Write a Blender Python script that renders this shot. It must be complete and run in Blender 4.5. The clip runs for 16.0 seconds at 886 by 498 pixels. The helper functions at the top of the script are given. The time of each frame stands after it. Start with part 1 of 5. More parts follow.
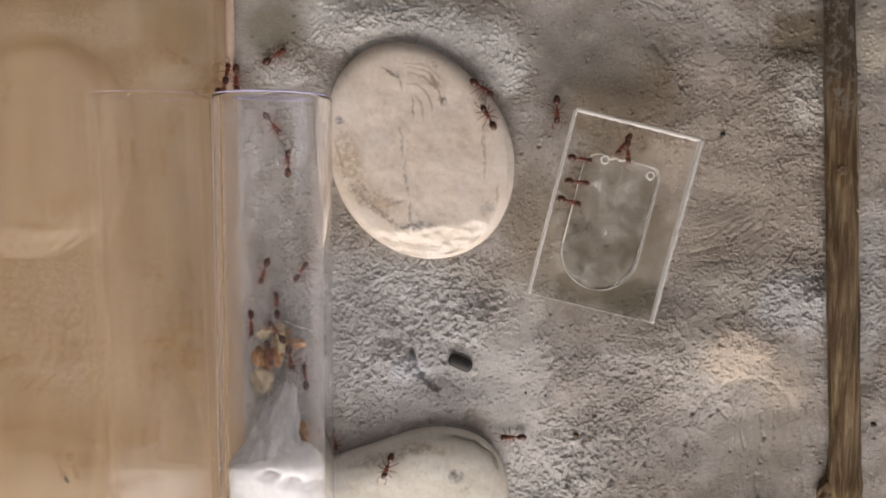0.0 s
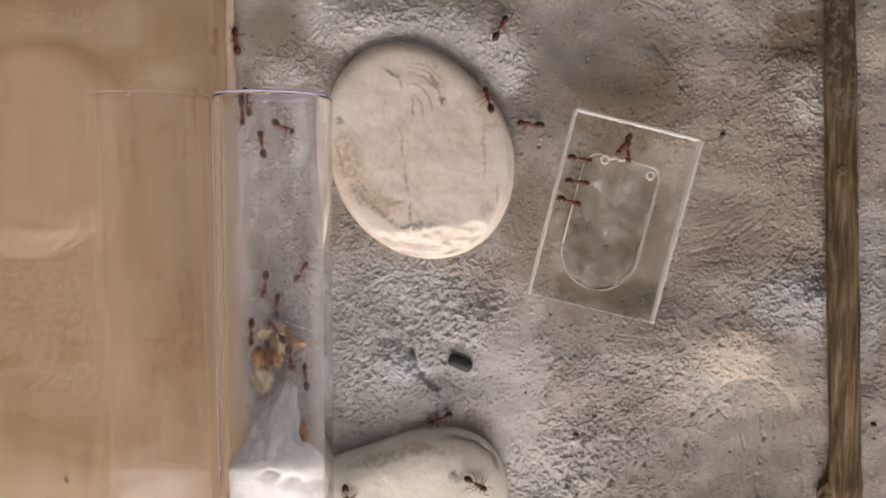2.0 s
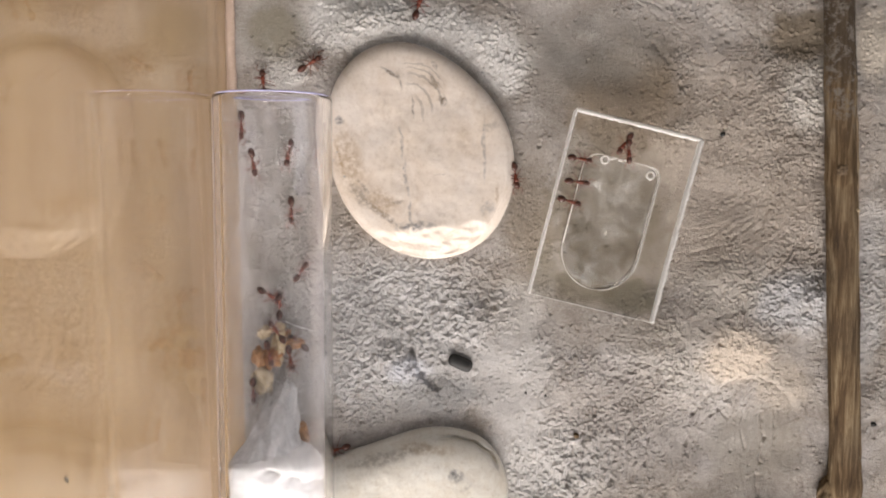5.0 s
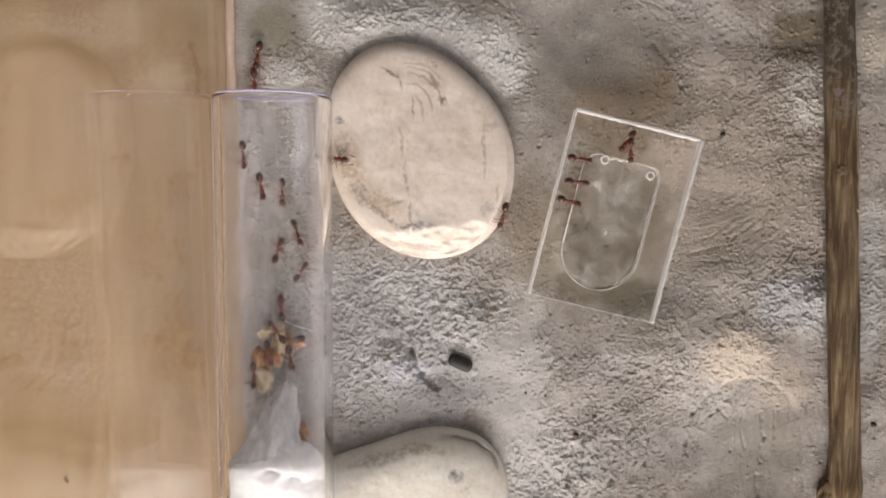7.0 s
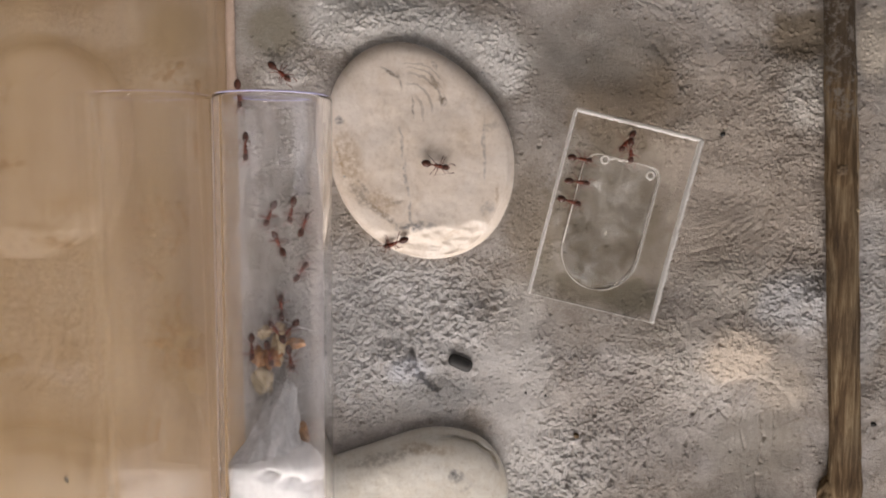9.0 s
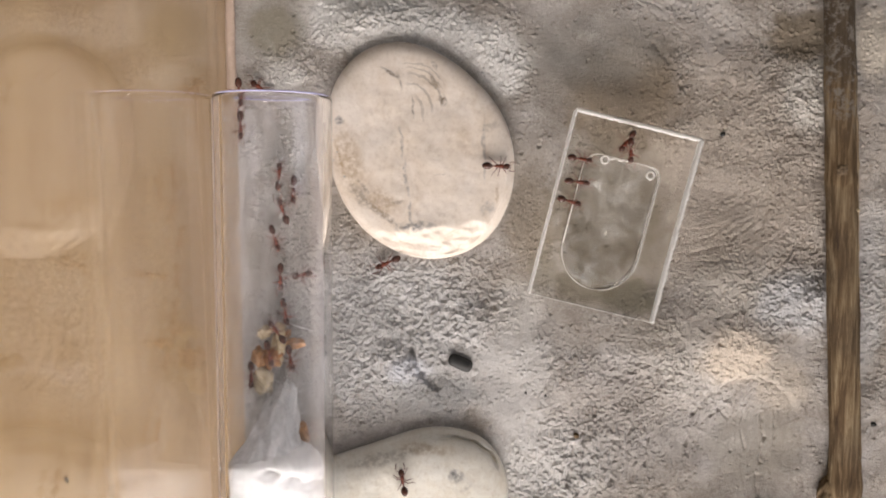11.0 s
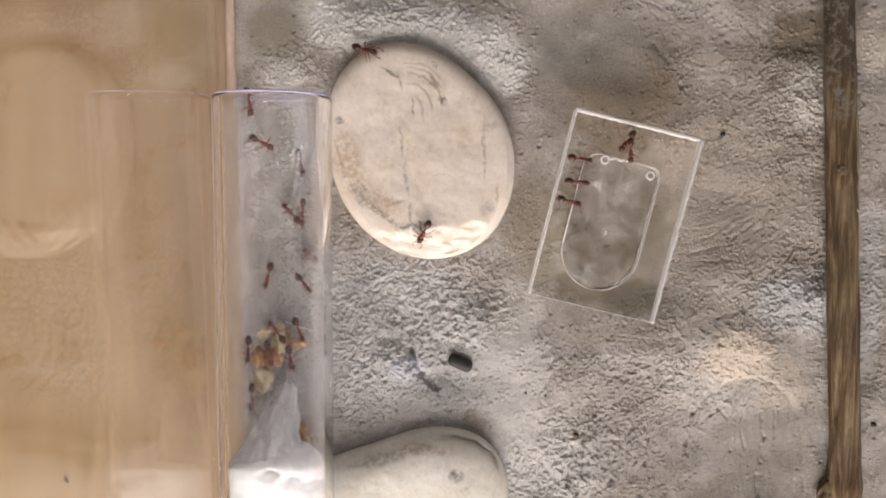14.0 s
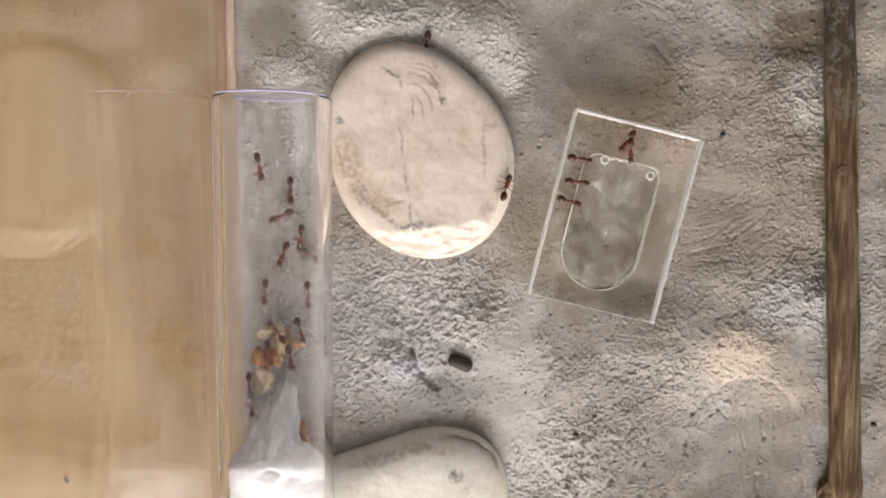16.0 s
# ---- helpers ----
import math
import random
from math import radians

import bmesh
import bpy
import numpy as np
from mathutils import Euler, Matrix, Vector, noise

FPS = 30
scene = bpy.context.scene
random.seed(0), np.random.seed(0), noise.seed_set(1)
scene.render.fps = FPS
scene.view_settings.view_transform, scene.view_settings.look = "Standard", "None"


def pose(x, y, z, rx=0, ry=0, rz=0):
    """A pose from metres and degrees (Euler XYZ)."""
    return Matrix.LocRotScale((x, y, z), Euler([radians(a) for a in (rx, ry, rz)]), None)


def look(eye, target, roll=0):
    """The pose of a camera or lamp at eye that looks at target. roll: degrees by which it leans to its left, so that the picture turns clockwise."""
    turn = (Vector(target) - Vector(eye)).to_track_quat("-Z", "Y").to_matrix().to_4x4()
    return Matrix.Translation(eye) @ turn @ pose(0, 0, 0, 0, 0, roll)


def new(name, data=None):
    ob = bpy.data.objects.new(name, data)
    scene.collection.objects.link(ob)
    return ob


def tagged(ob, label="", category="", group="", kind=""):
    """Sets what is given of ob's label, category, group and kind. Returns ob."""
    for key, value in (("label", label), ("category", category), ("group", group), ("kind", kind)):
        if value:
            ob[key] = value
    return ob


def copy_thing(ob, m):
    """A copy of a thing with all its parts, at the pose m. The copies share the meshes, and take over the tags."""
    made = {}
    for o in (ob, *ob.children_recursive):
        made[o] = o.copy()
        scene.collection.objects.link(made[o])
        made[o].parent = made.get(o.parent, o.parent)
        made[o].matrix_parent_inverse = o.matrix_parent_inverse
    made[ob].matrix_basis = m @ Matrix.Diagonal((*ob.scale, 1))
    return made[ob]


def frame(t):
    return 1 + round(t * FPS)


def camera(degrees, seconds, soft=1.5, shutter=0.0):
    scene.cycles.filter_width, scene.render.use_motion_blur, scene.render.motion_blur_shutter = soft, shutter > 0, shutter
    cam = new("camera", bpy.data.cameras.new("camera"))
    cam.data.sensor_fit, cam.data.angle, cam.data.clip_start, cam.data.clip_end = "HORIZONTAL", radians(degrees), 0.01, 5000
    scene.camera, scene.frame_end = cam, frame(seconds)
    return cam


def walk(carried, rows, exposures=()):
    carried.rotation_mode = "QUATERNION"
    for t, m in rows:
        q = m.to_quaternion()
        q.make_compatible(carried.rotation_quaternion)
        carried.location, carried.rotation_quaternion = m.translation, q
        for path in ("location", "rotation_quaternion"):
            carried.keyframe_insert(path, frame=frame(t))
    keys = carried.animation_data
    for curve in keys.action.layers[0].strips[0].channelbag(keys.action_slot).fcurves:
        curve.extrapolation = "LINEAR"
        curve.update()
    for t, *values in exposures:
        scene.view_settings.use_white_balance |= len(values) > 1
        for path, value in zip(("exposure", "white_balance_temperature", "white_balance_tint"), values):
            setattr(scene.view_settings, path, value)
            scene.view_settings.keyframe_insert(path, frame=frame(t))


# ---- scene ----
MM = 0.001
cam = camera(58.5, 16.0, soft=1.9)
EYE = pose(0, 0, 0.120, -5.7, 0, 0)
walk(cam, [(0.0, EYE), (16.0, EYE)], exposures=[
    (0.0, -0.295, 6570, 11.4), (0.5, -0.475, 6590, 12.0), (1.0, -0.495, 6590, 12.0), (1.5, -0.315, 6620, 12.5), (2.0, -0.265, 6650, 13.1), (2.5, -0.295, 6650, 13.1),
    (3.0, -0.025, 6620, 12.5), (3.5, -0.095, 6620, 12.5), (4.0, 0.195, 6510, 10.2), (6.5, -0.005, 6510, 10.2), (7.5, -0.025, 6540, 10.9), (8.5, -0.045, 6540, 10.9),
    (9.0, -0.295, 6590, 12.0), (11.5, 0.115, 6510, 10.2), (12.0, -0.265, 6650, 13.1), (12.5, -0.225, 6650, 13.1), (13.0, -0.095, 6620, 12.5), (13.5, -0.005, 6590, 12.0),
    (14.0, 0.045, 6570, 11.4), (14.5, 0.065, 6570, 11.4), (15.0, -0.005, 6590, 12.0), (15.5, 0.085, 6510, 10.2), (16.0, 0.115, 6470, 9.4)])

# ---- light: one large window low in the room, the sky outside it, an added side fill ----
world = bpy.data.worlds.new("world")
scene.world = world
world.use_nodes = True
sky = world.node_tree.nodes.new("ShaderNodeTexSky")
sky.sky_type, sky.sun_disc = "NISHITA", False
sky.sun_elevation, sky.sun_rotation = radians(35), radians(180)
world.node_tree.links.new(sky.outputs[0], world.node_tree.nodes["Background"].inputs[0])
world.node_tree.nodes["Background"].inputs[1].default_value = 0.1

lamp = bpy.data.lights.new("window_light", "AREA")
lamp.shape, lamp.size, lamp.size_y = "RECTANGLE", 0.36, 0.25
lamp.energy, lamp.color = 2.2, (1.0, 0.925, 0.87)
window_light = new("window_light", lamp)
window_light.matrix_world = look((0.015, -0.335, 0.16), (0, 0, 0))


# fill lamp added out of view to brighten the scene from the right
side = bpy.data.lights.new("side_window_light", "AREA")
side.shape, side.size, side.size_y = "RECTANGLE", 1.2, 1.1
side.energy, side.color = 5.2, (1.0, 0.96, 0.95)
side_window_light = new("side_window_light", side)
side_window_light.matrix_world = look((1.96, 0.55, 0.95), (0, 0, 0))


# ---- materials ----
def material(name, rough=0.5, metal=0.0, spec=0.5):
    m = bpy.data.materials.new(name)
    m.use_nodes = True
    b = m.node_tree.nodes["Principled BSDF"]
    b.inputs["Roughness"].default_value = rough
    b.inputs["Metallic"].default_value = metal
    b.inputs["Specular IOR Level"].default_value = spec
    return m, m.node_tree.nodes, m.node_tree.links, b


def coords(n, l, stretch=(1, 1, 1)):
    """Object coordinates in millimetres."""
    c, s = n.new("ShaderNodeTexCoord"), n.new("ShaderNodeMapping")
    s.inputs["Scale"].default_value = [1000 * v for v in stretch]
    l.new(c.outputs["Object"], s.inputs["Vector"])
    return s.outputs["Vector"]


def noise_tex(n, l, at, scale, detail=6, rough=0.6, warp=0.0):
    t = n.new("ShaderNodeTexNoise")
    t.inputs["Scale"].default_value, t.inputs["Detail"].default_value = scale, detail
    t.inputs["Roughness"].default_value, t.inputs["Distortion"].default_value = rough, warp
    l.new(at, t.inputs["Vector"])
    return t.outputs["Fac"]


def ramp(n, l, fac, stops):
    r = n.new("ShaderNodeValToRGB")
    e = r.color_ramp.elements
    while len(e) < len(stops):
        e.new(0.5)
    for k, (p, c) in zip(e, stops):
        k.position, k.color = p, (*c, 1) if len(c) == 3 else c
    l.new(fac, r.inputs["Fac"])
    return r.outputs["Color"]


def mix(n, l, fac, a, b, mode="MIX"):
    x = n.new("ShaderNodeMix")
    x.data_type, x.blend_type = "RGBA", mode
    for socket, v in ((x.inputs[0], fac), (x.inputs[6], a), (x.inputs[7], b)):
        if isinstance(v, (int, float)):
            socket.default_value = v
        elif isinstance(v, tuple):
            socket.default_value = (*v, 1)
        else:
            l.new(v, socket)
    return x.outputs[2]


def bump(n, l, b, height, mm, strength=1.0):
    k = n.new("ShaderNodeBump")
    k.inputs["Distance"].default_value, k.inputs["Strength"].default_value = mm * MM, strength
    l.new(height, k.inputs["Height"])
    l.new(k.outputs["Normal"], b.inputs["Normal"])


def blotch(n, l, at, x, y, rx, ry, edge=0.5, turn=0, grain=0.35):
    """A patch round (x, y) mm with a ragged edge: 1 inside, 0 outside."""
    g = n.new("ShaderNodeMapping")
    g.vector_type = "TEXTURE"
    g.inputs["Location"].default_value, g.inputs["Scale"].default_value = (x, y, 0), (rx, ry, 1000)
    g.inputs["Rotation"].default_value = (0, 0, radians(turn))
    l.new(at, g.inputs["Vector"])
    d = n.new("ShaderNodeVectorMath")
    d.operation = "LENGTH"
    l.new(g.outputs["Vector"], d.inputs[0])
    w = noise_tex(n, l, at, grain, 5, 0.65)
    s = n.new("ShaderNodeMath")
    s.operation = "MULTIPLY_ADD"
    l.new(w, s.inputs[0])
    s.inputs[1].default_value = -1.2 * edge
    l.new(d.outputs["Value"], s.inputs[2])
    r = n.new("ShaderNodeMapRange")
    r.interpolation_type = "SMOOTHSTEP"
    r.inputs["From Min"].default_value, r.inputs["From Max"].default_value = 0.1, 0.9 - 0.6 * edge
    r.inputs["To Min"].default_value, r.inputs["To Max"].default_value = 1.0, 0.0
    l.new(s.outputs[0], r.inputs["Value"])
    return r.outputs["Result"]


def plaster_material():
    m, n, l, b = material("plaster", 0.9, spec=0.25)
    at = coords(n, l)
    c = ramp(n, l, noise_tex(n, l, at, 0.09, 5, 0.65, 0.6),
             [(0.3, (0.315, 0.277, 0.24)), (0.5, (0.415, 0.378, 0.345)), (0.7, (0.54, 0.512, 0.495))])
    # how grainy the surface is, from trowelled smooth (0) to coarse (1)
    coarse = ramp(n, l, noise_tex(n, l, at, 0.075, 4, 0.6, 0.8), [(0.36, (0.15, 0.15, 0.15)), (0.6, (1, 1, 1))])
    for x, y, rx, ry, amount, level in TROWELLED:
        k = n.new("ShaderNodeMath")
        k.operation = "MULTIPLY"
        l.new(blotch(n, l, at, x, y, rx, ry), k.inputs[0])
        k.inputs[1].default_value = amount
        coarse = mix(n, l, k.outputs[0], coarse, (level, level, level))
    grain = ramp(n, l, noise_tex(n, l, at, 1.3, 6, 0.7), [(0.3, (0.6, 0.57, 0.55)), (0.52, (1, 1, 1)), (0.8, (1.15, 1.15, 1.15))])
    grain = mix(n, l, coarse, (0.97, 0.97, 0.97), grain)
    c = mix(n, l, 0.75, c, grain, "MULTIPLY")
    # stains, and some light and shade that is put into the colour
    for x, y, rx, ry, amount, tint in STAINS_AND_SHADING:
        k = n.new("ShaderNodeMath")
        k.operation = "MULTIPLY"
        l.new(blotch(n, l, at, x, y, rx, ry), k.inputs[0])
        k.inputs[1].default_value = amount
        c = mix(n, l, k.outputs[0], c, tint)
    fine = ramp(n, l, noise_tex(n, l, at, 3.8, 4, 0.75), [(0.3, (0.66, 0.64, 0.62)), (0.52, (1.0, 1.0, 1.0)), (0.6, (1.18, 1.18, 1.18)), (0.72, (1.85, 1.85, 1.85))])
    fine = mix(n, l, coarse, mix(n, l, 0.35, (1, 1, 1), fine), fine)
    c = mix(n, l, 0.65, c, fine, "MULTIPLY")
    dirt = ramp(n, l, noise_tex(n, l, at, 0.42, 5, 0.7, 0.6), [(0.56, (1, 1, 1)), (0.7, (0.52, 0.47, 0.41))])
    c = mix(n, l, coarse, c, mix(n, l, 0.75, c, dirt, "MULTIPLY"))
    chalk = ramp(n, l, noise_tex(n, l, at, 0.33, 6, 0.7, 0.4), [(0.58, (1, 1, 1)), (0.68, (1.3, 1.31, 1.34))])
    c = mix(n, l, 0.8, c, chalk, "MULTIPLY")
    specks = ramp(n, l, noise_tex(n, l, at, 0.9, 2, 0.5), [(0.70, (1, 1, 1)), (0.76, (0.45, 0.42, 0.38))])
    c = mix(n, l, 0.6, c, specks, "MULTIPLY")
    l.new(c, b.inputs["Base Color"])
    k = n.new("ShaderNodeMath")
    k.operation = "MULTIPLY_ADD"
    l.new(coarse, k.inputs[0])
    k.inputs[1].default_value, k.inputs[2].default_value = 0.6, 0.4
    h = n.new("ShaderNodeMath")
    h.operation = "MULTIPLY"
    l.new(noise_tex(n, l, at, 2.6, 5, 0.75), h.inputs[0])
    l.new(k.outputs[0], h.inputs[1])
    bump(n, l, b, h.outputs[0], 0.3, 1.0)
    return m


def stone_material(name, light, marks, rings):
    m, n, l, b = material(name, 0.4, spec=0.5)
    at = coords(n, l)
    c = ramp(n, l, noise_tex(n, l, at, 0.12, 6, 0.6, 0.8), [(0.3, tuple(v * w for v, w in zip(light, (0.9, 0.86, 0.8)))), (0.62, light)])
    warp = at
    for scale, size in ((0.3, 1.5), (1.3, 0.5)):
        t = n.new("ShaderNodeTexNoise")
        t.inputs["Scale"].default_value, t.inputs["Detail"].default_value = scale, 3
        l.new(at, t.inputs["Vector"])
        half, add = n.new("ShaderNodeVectorMath"), n.new("ShaderNodeVectorMath")
        half.operation, add.operation = "MULTIPLY_ADD", "ADD"
        l.new(t.outputs["Color"], half.inputs[0])
        half.inputs[1].default_value, half.inputs[2].default_value = (size, size, size), (-size / 2, -size / 2, -size / 2)
        l.new(warp, add.inputs[0])
        l.new(half.outputs[0], add.inputs[1])
        warp = add.outputs[0]
    broken = ramp(n, l, noise_tex(n, l, at, 1.3, 5, 0.7), [(0.38, (0.12, 0.12, 0.12)), (0.58, (1, 1, 1))])
    for x, y, rx, ry, turn, amount, tint in marks:
        k = n.new("ShaderNodeMath")
        k.operation = "MULTIPLY"
        l.new(blotch(n, l, warp, x, y, 1.35 * rx, 1.35 * ry, 0.35, turn, 0.7), k.inputs[0])
        k.inputs[1].default_value = min(1.0, 1.15 * amount)
        f = n.new("ShaderNodeMath")
        f.operation = "MULTIPLY"
        l.new(k.outputs[0], f.inputs[0])
        l.new(broken, f.inputs[1])
        c = mix(n, l, f.outputs[0], c, tint)
    for x, y, radius, width, px, py, rx, ry, amount in rings:
        g = n.new("ShaderNodeVectorMath")
        g.operation = "DISTANCE"
        flat = n.new("ShaderNodeMapping")
        flat.inputs["Scale"].default_value = (1, 1, 0)
        l.new(warp, flat.inputs["Vector"])
        l.new(flat.outputs["Vector"], g.inputs[0])
        g.inputs[1].default_value = (x, y, 0)
        band = n.new("ShaderNodeMath")
        band.operation = "COMPARE"
        l.new(g.outputs["Value"], band.inputs[0])
        band.inputs[1].default_value, band.inputs[2].default_value = radius, width
        k, f = n.new("ShaderNodeMath"), n.new("ShaderNodeMath")
        k.operation = f.operation = "MULTIPLY"
        l.new(blotch(n, l, at, px, py, rx, ry, 0.5, 0, 0.6), k.inputs[0])
        l.new(band.outputs[0], k.inputs[1])
        l.new(k.outputs[0], f.inputs[0])
        f.inputs[1].default_value = amount
        c = mix(n, l, f.outputs[0], c, BROWN)
    cloud = ramp(n, l, noise_tex(n, l, at, 0.3, 7, 0.7, 1.2), [(0.36, (0.84, 0.79, 0.72)), (0.5, (1, 1, 1))])
    c = mix(n, l, 0.45, c, cloud, "MULTIPLY")
    dust = ramp(n, l, noise_tex(n, l, at, 1.7, 5, 0.7), [(0.3, (0.8, 0.77, 0.72)), (0.5, (1, 1, 1))])
    c = mix(n, l, 0.6, c, dust, "MULTIPLY")
    l.new(c, b.inputs["Base Color"])
    bump(n, l, b, noise_tex(n, l, at, 0.9, 8, 0.65), 0.16, 0.6)
    return m


def clear_material(name, tint, ior=1.49, rough=0.0):
    m, n, l, b = material(name, rough)
    b.inputs["Base Color"].default_value = (*tint, 1)
    b.inputs["Transmission Weight"].default_value, b.inputs["IOR"].default_value = 1.0, ior
    return m


def fog_material():
    """A breath of condensation on the glass, thicker in patches, with the edges' reflected haze painted along the
    tube's two sides.
    """
    m, n, l, b = material("condensation_film", 0.8, spec=0.2)
    at = coords(n, l, (1, 0.5, 1))
    b.inputs["Base Color"].default_value = (0.87, 0.81, 0.82, 1)
    patches = ramp(n, l, noise_tex(n, l, at, 0.5, 9, 0.75, 0.8), [(0.4, (0.004, 0.004, 0.004)), (0.54, (0.03, 0.03, 0.03)), (0.68, (0.2, 0.2, 0.2))])
    split, flat, sides = n.new("ShaderNodeSeparateXYZ"), n.new("ShaderNodeMath"), n.new("ShaderNodeMapRange")
    l.new(at, split.inputs[0])
    flat.operation = "ABSOLUTE"
    l.new(split.outputs[0], flat.inputs[0])
    l.new(flat.outputs[0], sides.inputs["Value"])
    # the sides' pale haze, put into the film's opacity
    sides.interpolation_type = "SMOOTHSTEP"
    sides.inputs["From Min"].default_value, sides.inputs["From Max"].default_value = 4.6, 6.4
    sides.inputs["To Min"].default_value, sides.inputs["To Max"].default_value = 0.0, 0.11
    film = n.new("ShaderNodeMath")
    film.operation = "ADD"
    l.new(patches, film.inputs[0])
    l.new(sides.outputs["Result"], film.inputs[1])
    l.new(film.outputs[0], b.inputs["Alpha"])
    return m


def syrup_material():
    """Sugar water, clear but for cloudy, half-dried patches."""
    m, n, l, b = material("sugar_water", 0.02)
    at = coords(n, l)
    b.inputs["Base Color"].default_value, b.inputs["IOR"].default_value = (0.86, 0.85, 0.83, 1), 1.36
    f = noise_tex(n, l, at, 0.24, 8, 0.72, 0.9)
    l.new(ramp(n, l, f, [(0.46, (1, 1, 1)), (0.56, (0.92, 0.92, 0.92)), (0.68, (0.66, 0.66, 0.66))]), b.inputs["Transmission Weight"])
    bump(n, l, b, noise_tex(n, l, at, 0.5, 3, 0.5), 0.12, 0.5)
    return m


def plain_material(name, dark, light, rough, scale, mm=0.02, stretch=(1, 1, 1), spec=0.5):
    m, n, l, b = material(name, rough, spec=spec)
    at = coords(n, l, stretch)
    f = noise_tex(n, l, at, scale, 6, 0.65, 0.3)
    l.new(ramp(n, l, f, [(0.3, dark), (0.7, light)]), b.inputs["Base Color"])
    bump(n, l, b, f, mm, 0.6)
    return m


def bark_material():
    m, n, l, b = material("weathered_wood", 0.8, spec=0.2)
    at = coords(n, l, (1, 0.07, 1))
    f = noise_tex(n, l, at, 1.3, 7, 0.7, 0.4)
    c = ramp(n, l, f, [(0.3, (0.035, 0.022, 0.013)), (0.46, (0.13, 0.083, 0.044)), (0.58, (0.25, 0.18, 0.105)), (0.74, (0.46, 0.365, 0.235))])
    at2 = coords(n, l)
    c = mix(n, l, ramp(n, l, noise_tex(n, l, at2, 0.12, 4, 0.6), [(0.4, (0, 0, 0)), (0.65, (0.4, 0.4, 0.4))]), c, (0.05, 0.04, 0.032))
    crust = n.new("ShaderNodeMath")
    crust.operation = "MULTIPLY"
    l.new(blotch(n, l, at2, STICK_TOP[0], STICK_TOP[1], 6, 22, 0.6), crust.inputs[0])
    l.new(ramp(n, l, noise_tex(n, l, at2, 0.8, 7, 0.75), [(0.5, (0, 0, 0)), (0.6, (1, 1, 1))]), crust.inputs[1])
    c = mix(n, l, blotch(n, l, at2, STICK_TOP[0], STICK_TOP[1], 6, 15, 0.5), c, mix(n, l, 0.6, c, (0.05, 0.04, 0.032)))
    c = mix(n, l, crust.outputs[0], c, (0.22, 0.195, 0.168))
    l.new(c, b.inputs["Base Color"])
    bump(n, l, b, f, 0.35, 0.9)
    return m


def wood_material():
    m, n, l, b = material("tabletop_wood", 0.45, spec=0.4)
    at = coords(n, l, (1, 0.12, 1))
    f = noise_tex(n, l, at, 0.16, 7, 0.6, 0.5)
    c = ramp(n, l, f, [(0.3, (0.425, 0.28, 0.15)), (0.7, (0.56, 0.39, 0.214))])
    l.new(c, b.inputs["Base Color"])
    bump(n, l, b, f, 0.05, 0.4)
    return m


TROWELLED = (
    # x, y, rx, ry (mm), strength, coarseness
    (48.27, -43.87, 13, 10, 0.9, 0.1), (53.5, 20.3, 6, 5, 0.85, 0.05), (10.15, -30.79, 9, 10, 0.8, 0.15), (23.19, 17.67, 20, 9, 0.8, 0.15), (47.59, -4.15, 13, 12, 0.7, 0.55),
    (-4.6, -36.2, 5, 2.4, 0.8, 0.1), (-25.49, 20.13, 7, 6, 0.9, 0.1), (-8.15, -20.61, 13, 9, 0.9, 1.0), (34.73, -33.92, 14, 8, 0.6, 1.0),
    (20.04, -47.53, 9, 8, 0.7, 0.9), (55.02, -17.11, 9, 6, 0.8, 1.0), (-16.30, 17.67, 9, 6, 0.8, 1.0))
PALE = (
    # x, y, rx, ry (mm), strength, tint
    (-9.06, -25.90, 26, 20, 0.8, (0.61, 0.6, 0.6)), (15.59, -46.61, 15, 12, 0.9, (0.62, 0.6, 0.585)), (11.04, -33.03, 9, 13, 0.7, (0.58, 0.565, 0.555)),
    (43.15, 0.11, 34, 26, 0.75, (0.46, 0.4, 0.345)), (28.65, -36.62, 20, 16, 0.5, (0.46, 0.43, 0.41)), (-5.43, -31.24, 5, 3.5, 0.8, (0.62, 0.63, 0.68)),
    (-16.22, 23.81, 4, 3, 0.9, (0.82, 0.8, 0.78)), (-10.38, 21.77, 18, 7, 0.85, (0.72, 0.7, 0.675)), (1.5, 19.5, 10, 6, 0.8, (0.76, 0.74, 0.72)))
CHALKY_AND_LIT = (
    (44.0, -17.5, 11, 7, 0.5, (0.57, 0.53, 0.48)),
    # lightens the colour where the hump's north slope turns from the window
    (36.0, -28.5, 9, 7, 0.6, (0.62, 0.58, 0.54)),
    (11.5, -21.0, 6, 6, 0.8, (0.66, 0.63, 0.6)), (40.0, -31.5, 10, 8, 0.55, (0.6, 0.56, 0.52)),
    (8.50, 15.60, 7, 7, 0.85, (0.74, 0.72, 0.7)), (-23.94, 13.95, 6, 3, 0.7, (0.66, 0.64, 0.61)), (55.01, 11.04, 6, 8, 0.75, (0.64, 0.61, 0.57)),
    (55.15, -20.17, 11, 7, 0.75, (0.62, 0.62, 0.64)), (63.8, 18.5, 4, 8, 0.85, (0.66, 0.59, 0.5)), (65.0, -18.0, 4, 20, 0.6, (0.56, 0.55, 0.55)),
    # first the warm beige hump, its broad highlight put into the tint
    (44.9, -28.6, 8.5, 6.0, 0.9, (0.72, 0.62, 0.52)), (52.5, -33.5, 6, 6, 0.6, (0.6, 0.53, 0.45)), (10.17, -33.92, 8, 10, 0.35, (0.47, 0.45, 0.44)))
